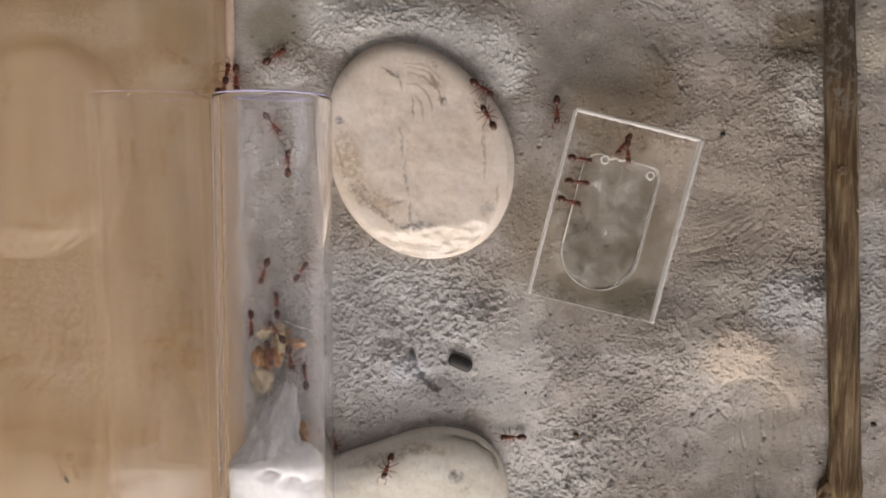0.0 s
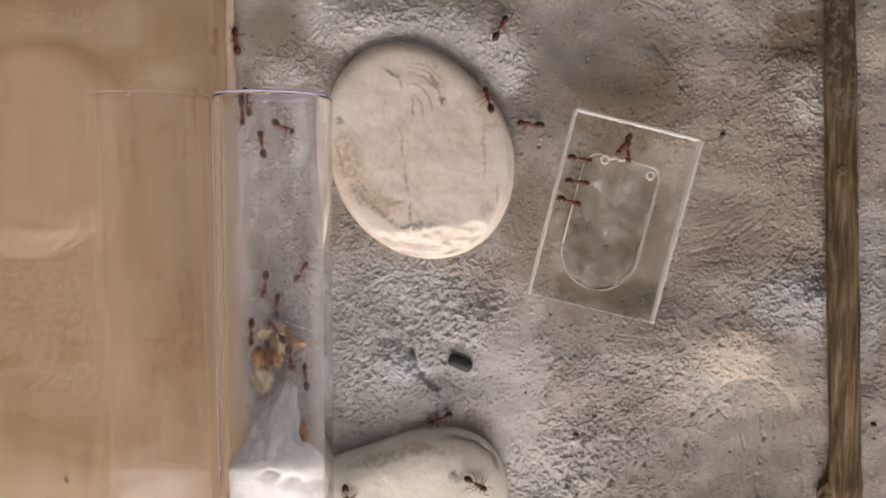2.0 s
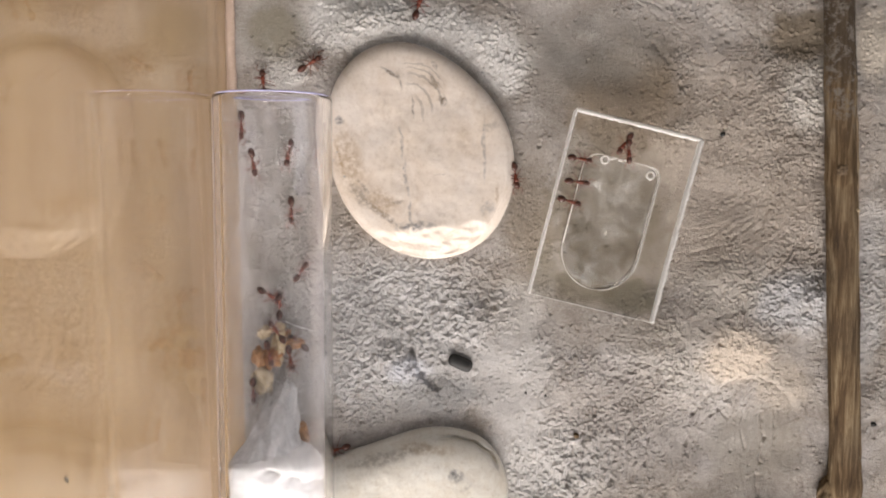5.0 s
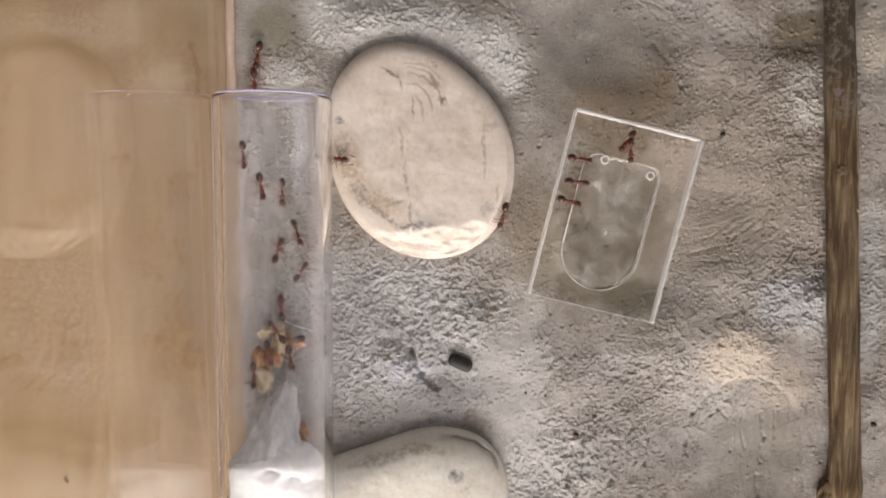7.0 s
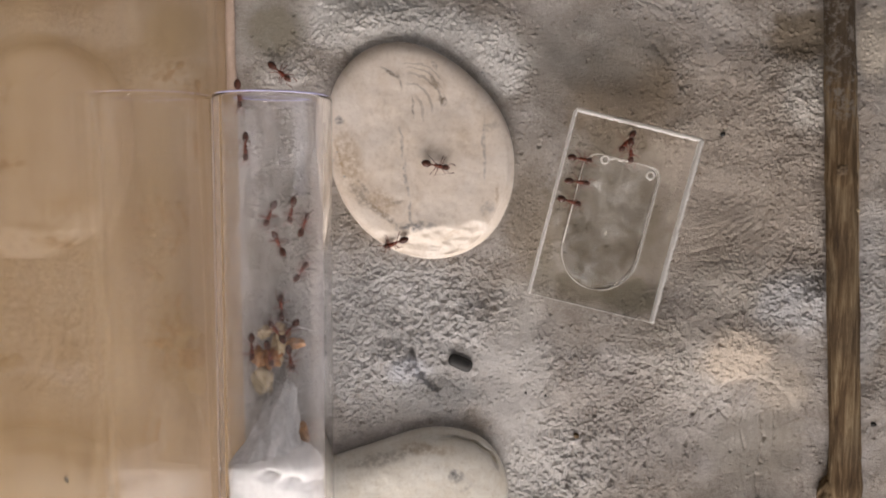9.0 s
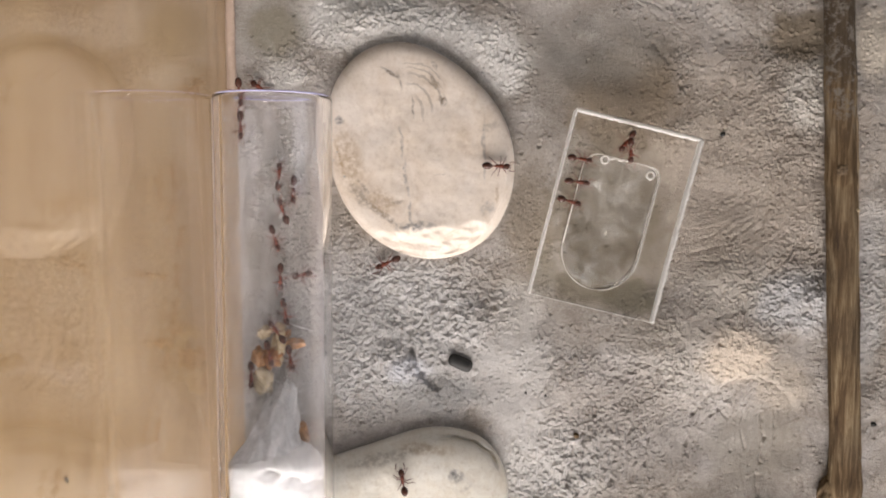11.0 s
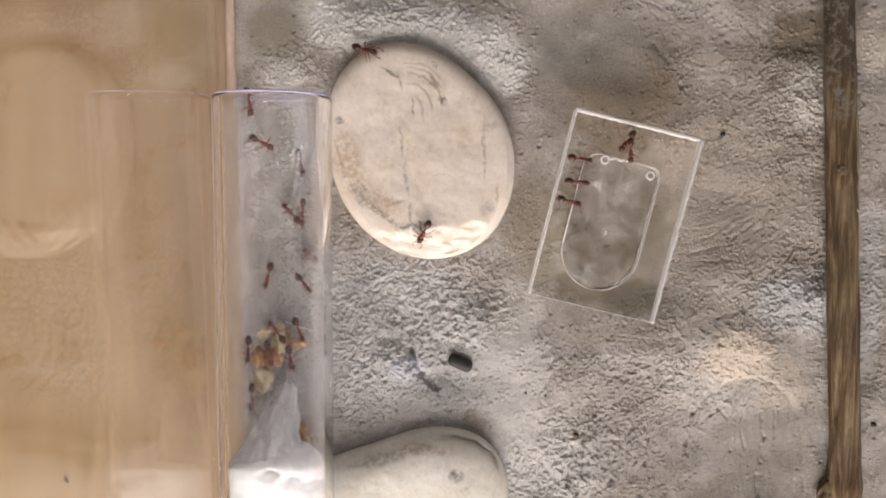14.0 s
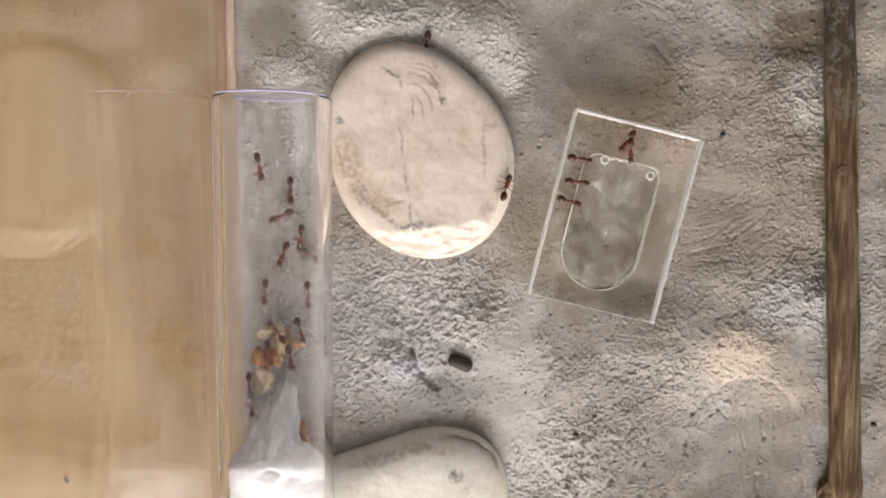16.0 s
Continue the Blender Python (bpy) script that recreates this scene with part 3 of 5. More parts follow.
def grains(xs, ys, h):
    """Sand grains set into the plaster, thick where it is rough."""
    step = xs[1] - xs[0]
    rng = np.random.RandomState(11)
    n = 110000
    gx, gy = rng.uniform(xs[4], xs[-5], n), rng.uniform(ys[4], ys[-5], n)
    r = 0.5 + 0.25 * perlin(gx / 13 + 31, gy / 13 + 8) + 0.4 * perlin(gx / 3.5 + 11, gy / 3.5 + 18)
    for cx, cy, rx, ry, k in ROUGH:
        r = r + k * spot(gx, gy, cx, cy, rx, ry)
    keep = rng.uniform(0.0, 1.2, n) < np.clip(r, 0, 1.2) ** 1.7
    gx, gy, r = gx[keep], gy[keep], np.clip(r[keep], 0.1, 1.1)
    size = 0.11 + 0.17 * rng.uniform(0, 1, len(gx)) ** 1.7
    tall = size * rng.uniform(0.3, 1.15, len(gx)) * (0.34 + 0.72 * r)
    i, j = np.round((gx - xs[0]) / step).astype(int), np.round((gy - ys[0]) / step).astype(int)
    add = np.zeros_like(h)
    for di in range(-3, 4):
        for dj in range(-3, 4):
            q = 1 - ((xs[i + di] - gx) ** 2 + (ys[j + dj] - gy) ** 2) / size ** 2
            ok = q > 0
            np.maximum.at(add, (j[ok] + dj, i[ok] + di), tall[ok] * np.sqrt(q[ok]))
    # lumps of a few grains each
    n = 52000
    lx, ly = rng.uniform(xs[9], xs[-10], n), rng.uniform(ys[9], ys[-10], n)
    lr = 0.2 + 0.3 * perlin(lx / 13 + 31, ly / 13 + 8) + 0.45 * perlin(lx / 4.5 + 71, ly / 4.5 + 5)
    for cx, cy, rx, ry, k in ROUGH:
        lr = lr + k * spot(lx, ly, cx, cy, rx, ry)
    keep = rng.uniform(0.0, 1.0, n) < 0.22 * np.clip(lr, 0, 1.2) ** 1.3
    lx, ly, lr = lx[keep], ly[keep], np.clip(lr[keep], 0.1, 1.1)
    size = 0.24 + 0.3 * rng.uniform(0, 1, len(lx)) ** 1.6
    tall = size * rng.uniform(0.15, 0.5, len(lx)) * (0.35 + 0.8 * lr)
    i, j = np.round((lx - xs[0]) / step).astype(int), np.round((ly - ys[0]) / step).astype(int)
    lump_add = np.zeros_like(h)
    for di in range(-6, 7):
        for dj in range(-6, 7):
            q = 1 - ((xs[i + di] - lx) ** 2 + (ys[j + dj] - ly) ** 2) / size ** 2
            ok = q > 0
            np.maximum.at(lump_add, (j[ok] + dj, i[ok] + di), tall[ok] * q[ok] ** 0.6)
    h = h + np.maximum(add, lump_add) + 0.4 * np.minimum(add, lump_add)
    # blunt dents where the plaster is rough
    n = 2200
    gx, gy = rng.uniform(xs[9], xs[-10], n), rng.uniform(ys[9], ys[-10], n)
    r = -0.15 + 0.5 * perlin(gx / 8 + 3, gy / 8 + 14)
    for cx, cy, rx, ry, k in ROUGH:
        r = r + k * spot(gx, gy, cx, cy, rx, ry)
    keep = rng.uniform(0.0, 1.0, n) < 0.8 * r
    gx, gy = gx[keep], gy[keep]
    size = 0.22 + 0.38 * rng.uniform(0, 1, len(gx)) ** 1.5
    deep = size * rng.uniform(0.25, 0.6, len(gx))
    i, j = np.round((gx - xs[0]) / step).astype(int), np.round((gy - ys[0]) / step).astype(int)
    cut = np.zeros_like(h)
    for di in range(-8, 9):
        for dj in range(-8, 9):
            q = 1 - ((xs[i + di] - gx) ** 2 + (ys[j + dj] - gy) ** 2) / size ** 2
            ok = q > 0
            np.maximum.at(cut, (j[ok] + dj, i[ok] + di), deep[ok] * q[ok] ** 0.8)
    h = h - cut
    # pits, in loose swarms
    n = 3500
    gx, gy = rng.uniform(xs[4], xs[-5], n), rng.uniform(ys[4], ys[-5], n)
    keep = rng.uniform(0, 1, n) < np.clip(0.4 + 0.9 * perlin(gx / 7 + 50, gy / 7 + 3), 0.08, 1)
    gx, gy = gx[keep], gy[keep]
    size = 0.15 + 0.2 * rng.uniform(0, 1, len(gx)) ** 3
    deep = size * rng.uniform(0.3, 1.0, len(gx))
    i, j = np.round((gx - xs[0]) / step).astype(int), np.round((gy - ys[0]) / step).astype(int)
    cut = np.zeros_like(h)
    for di in range(-3, 4):
        for dj in range(-3, 4):
            q = 1 - ((xs[i + di] - gx) ** 2 + (ys[j + dj] - gy) ** 2) / size ** 2
            ok = q > 0
            np.maximum.at(cut, (j[ok] + dj, i[ok] + di), deep[ok] * np.sqrt(q[ok]))
    return h - cut


def floor_height(x, y):
    return float(relief(np.array([x], float), np.array([y], float))[0])


def sheet(name, xs, ys, heights, mat, low):
    """A height field in millimetres with a skirt down to the level low."""
    nx, ny = len(xs), len(ys)
    gx, gy = np.meshgrid(xs, ys)
    co = np.stack([gx, gy, heights], -1).reshape(-1, 3) * MM
    k = np.arange(nx * ny).reshape(ny, nx)
    quads = np.stack([k[:-1, :-1], k[:-1, 1:], k[1:, 1:], k[1:, :-1]], -1).reshape(-1, 4)
    ring = np.concatenate([k[0, :], k[1:, -1], k[-1, -2::-1], k[-2:0:-1, 0]])
    foot = co[ring].copy()
    foot[:, 2] = low * MM
    j = nx * ny + np.arange(len(ring))
    wall = np.stack([np.roll(ring, -1), ring, j, np.roll(j, -1)], -1)
    co, quads = np.concatenate([co, foot]), np.concatenate([quads, wall])
    me = bpy.data.meshes.new(name)
    me.vertices.add(len(co))
    me.vertices.foreach_set("co", co.ravel())
    me.loops.add(quads.size)
    me.loops.foreach_set("vertex_index", quads.ravel().astype(np.int32))
    me.polygons.add(len(quads))
    me.polygons.foreach_set("loop_start", np.arange(0, quads.size, 4, dtype=np.int32))
    me.update(calc_edges=True)
    me.validate()
    me.materials.append(mat)
    me.shade_smooth()
    return new(name, me)


# ---- the room that closes the place ----
def room():
    T = -760.0 - 9.0
    bm = bmesh.new()
    box(bm, -2000, 2000, -345, 2300, T - 100, T)
    tagged(part("floor", bm, M_WALL, smooth=False), "plain pale floor of the room", "floor", kind="structure")
    bm = bmesh.new()
    box(bm, -2000, 2000, -345, 2300, 1700, 1800)
    tagged(part("ceiling", bm, M_WALL, smooth=False), "plain white ceiling of the room", "ceiling", kind="structure")
    for name, b in (("wall_west", (-2100, -2000, -345, 2300)), ("wall_north", (-2100, 2100, 2300, 2400))):
        bm = bmesh.new()
        box(bm, *b, T, 1700)
        tagged(part(name, bm, M_WALL, smooth=False), "plain off-white room wall", "wall", kind="structure")
    bm = bmesh.new()
    for b in ((-2100, -175, T, 1700), (205, 2100, T, 1700), (-175, 205, T, 25), (-175, 205, 300, 1700)):
        box(bm, b[0], b[1], -445, -345, b[2], b[3])
    ws = part("wall_south", bm, M_WALL, smooth=False)
    tagged(ws, "off-white room wall with a window opening", "wall", kind="structure")
    # unseen wall, its opening added for the side fill lamp
    bm = bmesh.new()
    for b in ((-345, -100, T, 1700), (1200, 2300, T, 1700), (-100, 1200, T, 350), (-100, 1200, 1550, 1700)):
        box(bm, 2000, 2100, *b)
    tagged(part("wall_east", bm, M_WALL, smooth=False), "off-white room wall with a window opening", "wall", kind="structure")


def table():
    top = thing("table", "pale tan wooden table under the ant arena", "table")
    bm = bmesh.new()
    box(bm, -600, 600, -338, 420, -33, -9, 2)
    part("tabletop", bm, M_TABLE, top, smooth=False)
    for x in (-540, 540):
        for y in (-290, 370):
            bm = bmesh.new()
            box(bm, x - 25, x + 25, y - 25, y + 25, -769, -33, 2)
            part("leg", bm, M_TABLE, top, smooth=False)


# ---- the arena ----
WALL_X = -32.1


def arena():
    xs, ys = np.arange(WALL_X + 0.004, 73, 0.1), np.arange(-60, 34, 0.1)
    gx, gy = np.meshgrid(xs, ys)
    z = grains(xs, ys, relief(gx, gy))
    ob = sheet("ground", xs, ys, z, M_PLASTER, -6)
    tagged(ob, "rough grey plaster arena floor with grains, pits and brown stains", "ground", kind="structure")
    bm = bmesh.new()
    box(bm, WALL_X - 3, 73, -60, 34, -9, -6.004)
    tagged(part("base_plate", bm, M_FROST, smooth=False), "pale base plate under the plaster floor", "base plate", kind="structure")
    bm = bmesh.new()
    box(bm, WALL_X - 3, WALL_X, -60, 34, -6, 78, 0.3)
    ob = tagged(part("wall_acrylic", bm, M_ACRYLIC, smooth=False), "clear upright acrylic side wall, glossy and reflecting", "wall", kind="structure")
    ob.visible_shadow = False
    bm = bmesh.new()
    pts, rad = [], []
    for i in range(60):
        y = 10.9 + i * 23.0 / 59
        pts.append((WALL_X + 0.62 + 0.05 * math.sin(i * 0.23), y, 0.35))
        rad.append(0.72 + 0.04 * math.sin(i * 0.31) + 0.02 * math.sin(i * 1.1))
    rod(bm, pts, rad, 10)
    tagged(part("trim", bm, M_SEAM), "pale tan glue seam along the acrylic wall's foot", "seam", kind="structure")


# ---- stones ----
TUBE = (-23.75, 10.2, 8.3)
TUBE_TURN = 0.5
R_OUT, R_IN = 8.2, 6.95


def lobes(a, terms):
    """A rounded outline: the radius at angle a, from its mean and its cosine and sine lobes."""
    r = terms[0]
    for k in range(1, (len(terms) + 1) // 2):
        r += terms[2 * k - 1] * math.cos(k * a) + terms[2 * k] * math.sin(k * a)
    return r


def shelf(v, lo, hi):
    t = max(0.0, min(1.0, (v - lo) / (hi - lo)))
    return t * t * (3 - 2 * t)


def pebble(name, label, mat, c, terms, tall, full, power, seed, facet=0.0, chip=0.0):
    """A worn stone, sunk a little: a lobed outline, a flattish top, a broken facet towards the window or a chipped rim."""
    bm = bmesh.new()
    off = Vector((seed * 3.7, seed * 1.3, seed * 5.1))
    seg, rows = 220, 84
    loops = []
    for i in range(1, rows + 1):
        q = math.sin(0.5 * math.pi * i / rows) if i > rows // 3 else math.sin(0.5 * math.pi / 3) * i / (rows // 3)
        loop = []
        for k in range(seg):
            a = 2 * math.pi * k / seg
            r = lobes(a, terms) * (1 + 0.006 * noise.noise(Vector((3 * math.cos(a), 3 * math.sin(a), seed))))
            x, y = q * r * math.cos(a), q * r * math.sin(a)
            p = Vector((x, y, 0)) * 0.1 + off
            z = tall * max(0.0, 1 - q ** full) ** power
            z += 0.3 * (1 - q) * noise.noise(p) + (0.16 * noise.noise(p * 3.1) + 0.05 * noise.noise(p * 9)) * (1 - q ** 6)
            if facet:
                s = q * math.cos(a + 1.42)
                cut = tall * (0.06 + 0.94 * (1 - s) / facet) + 0.45 * noise.noise(p * 3.5) + 0.3 * noise.noise(p * 9) + 0.16 * noise.noise(p * 24)
                w = shelf(z - cut, -0.14, 0.14)
                z = z * (1 - w) + cut * w - 0.22 * w * (1 - w)
                # a narrow worn bevel beside it
                bevel = tall * (0.08 + 0.92 * (1 - q) / 0.1) + 0.1 * noise.noise(p * 9)
                w = shelf(z - bevel, -0.12, 0.12) * shelf(math.cos(a + 0.75), 0.55, 0.85)
                z = z * (1 - w) + bevel * w
                z -= 0.05 * max(0.0, x - 9.0) * (1 - q)
            if chip:
                d = math.degrees(a)
                w = shelf(d, 24, 34) * (1 - shelf(d, 58, 70))
                step = 0.928 - 0.0009 * (d - 45) + 0.012 * noise.noise(Vector((d * 0.16, 2, 7)))
                z -= w * chip * tall * shelf(q, step - 0.006, step + 0.006) * (1 - 0.85 * shelf(q, step + 0.012, step + 0.045))
            z = max(z, 0.12 * (1 - q))
            ob_x = c[0] + x
            h = 8.3 - c[2] - z
            if abs(h) < 8.4:
                lim = TUBE[0] - (TUBE[1] - c[1] - y) * math.tan(radians(TUBE_TURN)) + math.sqrt(8.4 ** 2 - h * h)
                x = max(ob_x, lim + 0.02 * (ob_x - lim)) - c[0]
            loop.append(bm.verts.new((x, y, z)))
        loops.append(loop)
    skirt = [bm.verts.new((v.co.x * 0.98, v.co.y * 0.98, -3.2)) for v in loops[-1]]
    loops.append(skirt)
    top = bm.verts.new((0, 0, sum(v.co.z for v in loops[0]) / seg))
    for k in range(seg):
        bm.faces.new((top, loops[0][k], loops[0][(k + 1) % seg]))
    for a, b in zip(loops, loops[1:]):
        for k in range(seg):
            bm.faces.new((a[k], b[k], b[(k + 1) % seg], a[(k + 1) % seg]))
    bm.faces.new(skirt[::-1])
    ob = part(name, bm, mat, at=at_mm(*c))
    return tagged(ob, label, "stone", "stones on the plaster")


# ---- feeder ----
def ring_faces(bm, low, high, flip=False):
    n = len(low)
    for i in range(n):
        f = (low[i], low[(i + 1) % n], high[(i + 1) % n], high[i])
        bm.faces.new(f[::-1] if flip else f)


FEED = pose(0.01956, 0.00885, 0.0003, 0, 0, -13.75)
SLOT_TOP = -5.5
SLOT, SLOT_A, SLOT_B = (8.75, -19.39, 5.8), (5.91, -6.10), (13.01, -6.76)
FEED_W, FEED_L, FEED_T = 19.0, 28.0, 2.6


def slot_outline():
    """The pocket's outline in the plate's own millimetres, from its top corner, counter-clockwise."""
    pts = []
    cx, cy, r = SLOT
    for i in range(25):
        a = math.pi + math.pi * i / 24
        pts.append((cx + r * math.cos(a), cy + r * math.sin(a)))
    for x, y, q, a0 in ((cx + r - 1.7, SLOT_TOP - 1.7, 1.7, 0), (cx - r + 2.2, SLOT_TOP - 2.2, 2.2, 90)):
        for i in range(9):
            a = radians(a0 + 90 * i / 8)
            pts.append((x + q * math.cos(a), y + q * math.sin(a)))
    return pts


def feeder():
    ob = thing("liquid_feeder", "clear acrylic plate with a round-ended pocket of sugar water", "feeder", at=FEED)
    outer = [(0, -FEED_L), (FEED_W, -FEED_L), (FEED_W, 0), (0, 0)]
    inner = slot_outline()
    bm = bmesh.new()
    lo = [bm.verts.new((x, y, 0)) for x, y in outer]
    hi = [bm.verts.new((x, y, FEED_T)) for x, y in outer]
    ring_faces(bm, lo, hi)
    it = [bm.verts.new((x, y, FEED_T)) for x, y in inner]
    ib = [bm.verts.new((x, y, 0)) for x, y in inner]
    ring_faces(bm, ib, it, True)
    from mathutils.geometry import tessellate_polygon
    loops = [[Vector((x, y, 0)) for x, y in outer], [Vector((x, y, 0)) for x, y in inner[::-1]]]
    allv = hi + it[::-1]
    for a, b, c in tessellate_polygon(loops):
        f = bm.faces.new((allv[a], allv[b], allv[c]))
        f.normal_update()
        if f.normal.z < 0:
            f.normal_flip()
    under = lo + ib[::-1]
    for a, b, c in tessellate_polygon(loops):
        f = bm.faces.new((under[a], under[b], under[c]))
        f.normal_update()
        if f.normal.z > 0:
            f.normal_flip()
    bm.faces.ensure_lookup_table()
    plate = part("plate", bm, M_ACRYLIC, ob, smooth=False)
    plate.data.materials.append(M_CUT)
    for k in (1, 2, 3):
        plate.data.polygons[k].material_index = 1
    plate.visible_shadow = False
    # frosted, slightly chipped saw-cut edges
    for (x0, y0), (x1, y1), w in ((outer[3], outer[2], 0.32), (outer[2], outer[1], 0.34), (outer[0], outer[3], 0.2), (outer[1], outer[0], 0.045)):
        bm = bmesh.new()
        pts, rad = [], []
        for i in range(110):
            t = i / 109
            k = noise.noise(Vector((t * 30 + x0, y0 + x1, 3.3)))
            pts.append((x0 + (x1 - x0) * t + 0.05 * k, y0 + (y1 - y0) * t - 0.05 * k, FEED_T - 0.05))
            rad.append(w * (1.0 + 0.3 * k + 0.4 * noise.noise(Vector((t * 95, x0 + y1, 8.1)))))
        rod(bm, pts, rad, 6)
        part("cut_edge", bm, M_CUT, ob, "frosted white cut edge")
    bm = bmesh.new()
    pts = [(x, y, FEED_T) for x, y in inner] + [(*inner[0], FEED_T)]
    rod(bm, pts, [0.06 + 0.025 * math.sin(i * 0.9) for i in range(len(pts))], 6)
    part("pocket_rim", bm, M_FROST, ob, "thin white milled rim")
    # two air bubbles; the third, smallest ring is a painted spot of gleam
    for hx, hy, q in ((*SLOT_A, 0.55), (*SLOT_B, 0.55), (SLOT_A[0] + 1.2, SLOT_A[1] + 0.45, 0.16)):
        bm = bmesh.new()
        pts = [(hx + q * math.cos(a), hy + q * math.sin(a), FEED_T + 0.02) for a in (2 * math.pi * i / 20 for i in range(21))]
        rod(bm, pts, [0.04 + 0.2 * q] * 21, 6)
        part("bubble", bm, M_FROST, ob, "small round air bubble with a white rim, the smallest a painted gleam")
    # white beads stand in for the gleam on the pocket's top edge
    bm = bmesh.new()
    for k in range(16):
        t = k / 15
        q = 0.13 + 0.12 * abs(noise.noise(Vector((t * 7, 1, 2))))
        ball(bm, (SLOT_A[0] + 0.6 + 3.2 * t, SLOT_TOP + 0.08 - 0.35 * (1 - t) + 0.2 * noise.noise(Vector((t * 5, 4, 1))), FEED_T - 0.05), (1.6 * q, q, 0.5 * q), 8, 5)
    part("dried_film", bm, M_FROST, ob, "white beads painted as the gleam along the pocket's rim")
    bm = bmesh.new()
    mx, my = SLOT[0], (SLOT[1] + SLOT_TOP) / 2 - 2
    top = [bm.verts.new((mx + (x - mx) * 0.97, my + (y - my) * 0.975, 1.75)) for x, y in inner]
    low = [bm.verts.new((v.co.x, v.co.y, 0.15)) for v in top]
    ring_faces(bm, low, top)
    for vs, up in ((top, 1), (low, -1)):
        for a, b, c in tessellate_polygon([[Vector((v.co.x, v.co.y, 0)) for v in vs]]):
            f = bm.faces.new((vs[a], vs[b], vs[c]))
            f.normal_update()
            if f.normal.z * up < 0:
                f.normal_flip()
    pool = part("sugar_water", bm, M_SYRUP, ob, "shallow clear sugar water", smooth=False)
    pool.visible_shadow = False
    return ob


# ---- test tube ----


def tube():
    ob = thing("test_tube", "clear test tube lying on the plaster against the acrylic wall", "test tube", at=at_mm(*TUBE, 0, 0, -TUBE_TURN))
    bm = bmesh.new()
    prof = [(R_IN, -70), (R_IN, -69.8), (R_IN, -0.8), (R_IN, -0.5), (R_IN + 0.12, -0.12), (R_IN + 0.45, 0.0), (R_OUT - 0.12, -0.08), (R_OUT, -0.4), (R_OUT, -0.7), (R_OUT, -69.8), (R_OUT, -70)]
    loops = []
    for r, y in prof:
        loops.append([bm.verts.new((r * math.cos(a), y, r * math.sin(a))) for a in (2 * math.pi * k / 96 for k in range(96))])
    loops.append(loops[0])
    for a, b in zip(loops, loops[1:]):
        for k in range(96):
            bm.faces.new((a[k], b[k], b[(k + 1) % 96], a[(k + 1) % 96]))
    bmesh.ops.recalc_face_normals(bm, faces=bm.faces)
    t = part("glass", bm, M_GLASS, ob)
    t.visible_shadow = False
    # a ring added on the glass lip to paint its bright line
    bm = bmesh.new()
    ring = [((R_IN + 0.7) * math.cos(a), 0.02, (R_IN + 0.7) * math.sin(a)) for a in (2 * math.pi * k / 96 for k in range(97))]
    rod(bm, [(x, y + 0.04, z) for x, y, z in ring], [0.14] * 97, 8)
    lip = part("lip", bm, M_LIP, ob, "fire-polished lip with its bluish-white shine put into the colour")
    lip.visible_shadow = False
    bm = bmesh.new()
    rows = [[bm.verts.new(((R_IN - 0.04) * math.cos(a), y, (R_IN - 0.04) * math.sin(a))) for a in (radians(360 * k / 80) for k in range(81))]
            for y in (-69.5, -50, -30, -15, -0.9)]
    for a, b in zip(rows, rows[1:]):
        for k in range(80):
            bm.faces.new((a[k], a[k + 1], b[k + 1], b[k]))
    # an added strip that paints the highlight on the tube's left edge
    strip = bmesh.new()
    rows = [[strip.verts.new(((R_OUT + 0.03) * math.cos(a), y, (R_OUT + 0.03) * math.sin(a))) for a in (radians(152 + 20 * k / 12) for k in range(13))]
            for y in (-0.6 - 68.5 * i / 40 for i in range(41))]
    for a, b in zip(rows, rows[1:]):
        for k in range(12):
            strip.faces.new((a[k], a[k + 1], b[k + 1], b[k]))
    part("smear", strip, M_GLINT, ob, "pale strip painted as the highlight on the glass edge beside the wall")
    part("fog", bm, M_FOG, ob, "milky film of condensation inside the glass, with haze painted along its sides")
    bm = bmesh.new()
    rng = random.Random(8)
    for k in range(190):
        if k < 110:
            x, y = rng.gauss(5.0, 1.6), rng.gauss(-8.6, 1.8)
        else:
            x, y = rng.uniform(-5, 6), rng.uniform(-34, -1)
        z = math.sqrt(max(1, R_IN ** 2 - x * x))
        q = rng.uniform(0.05, 0.15)
        bmesh.ops.create_icosphere(bm, subdivisions=1, radius=q, matrix=Matrix.Translation((x, y, z - 0.4 * q)))
    drops = part("condensation", bm, M_DEW, ob, "fine condensation droplets on the inner glass")
    drops.visible_shadow = False
    drops["kind"] = "stuff"
    return ob


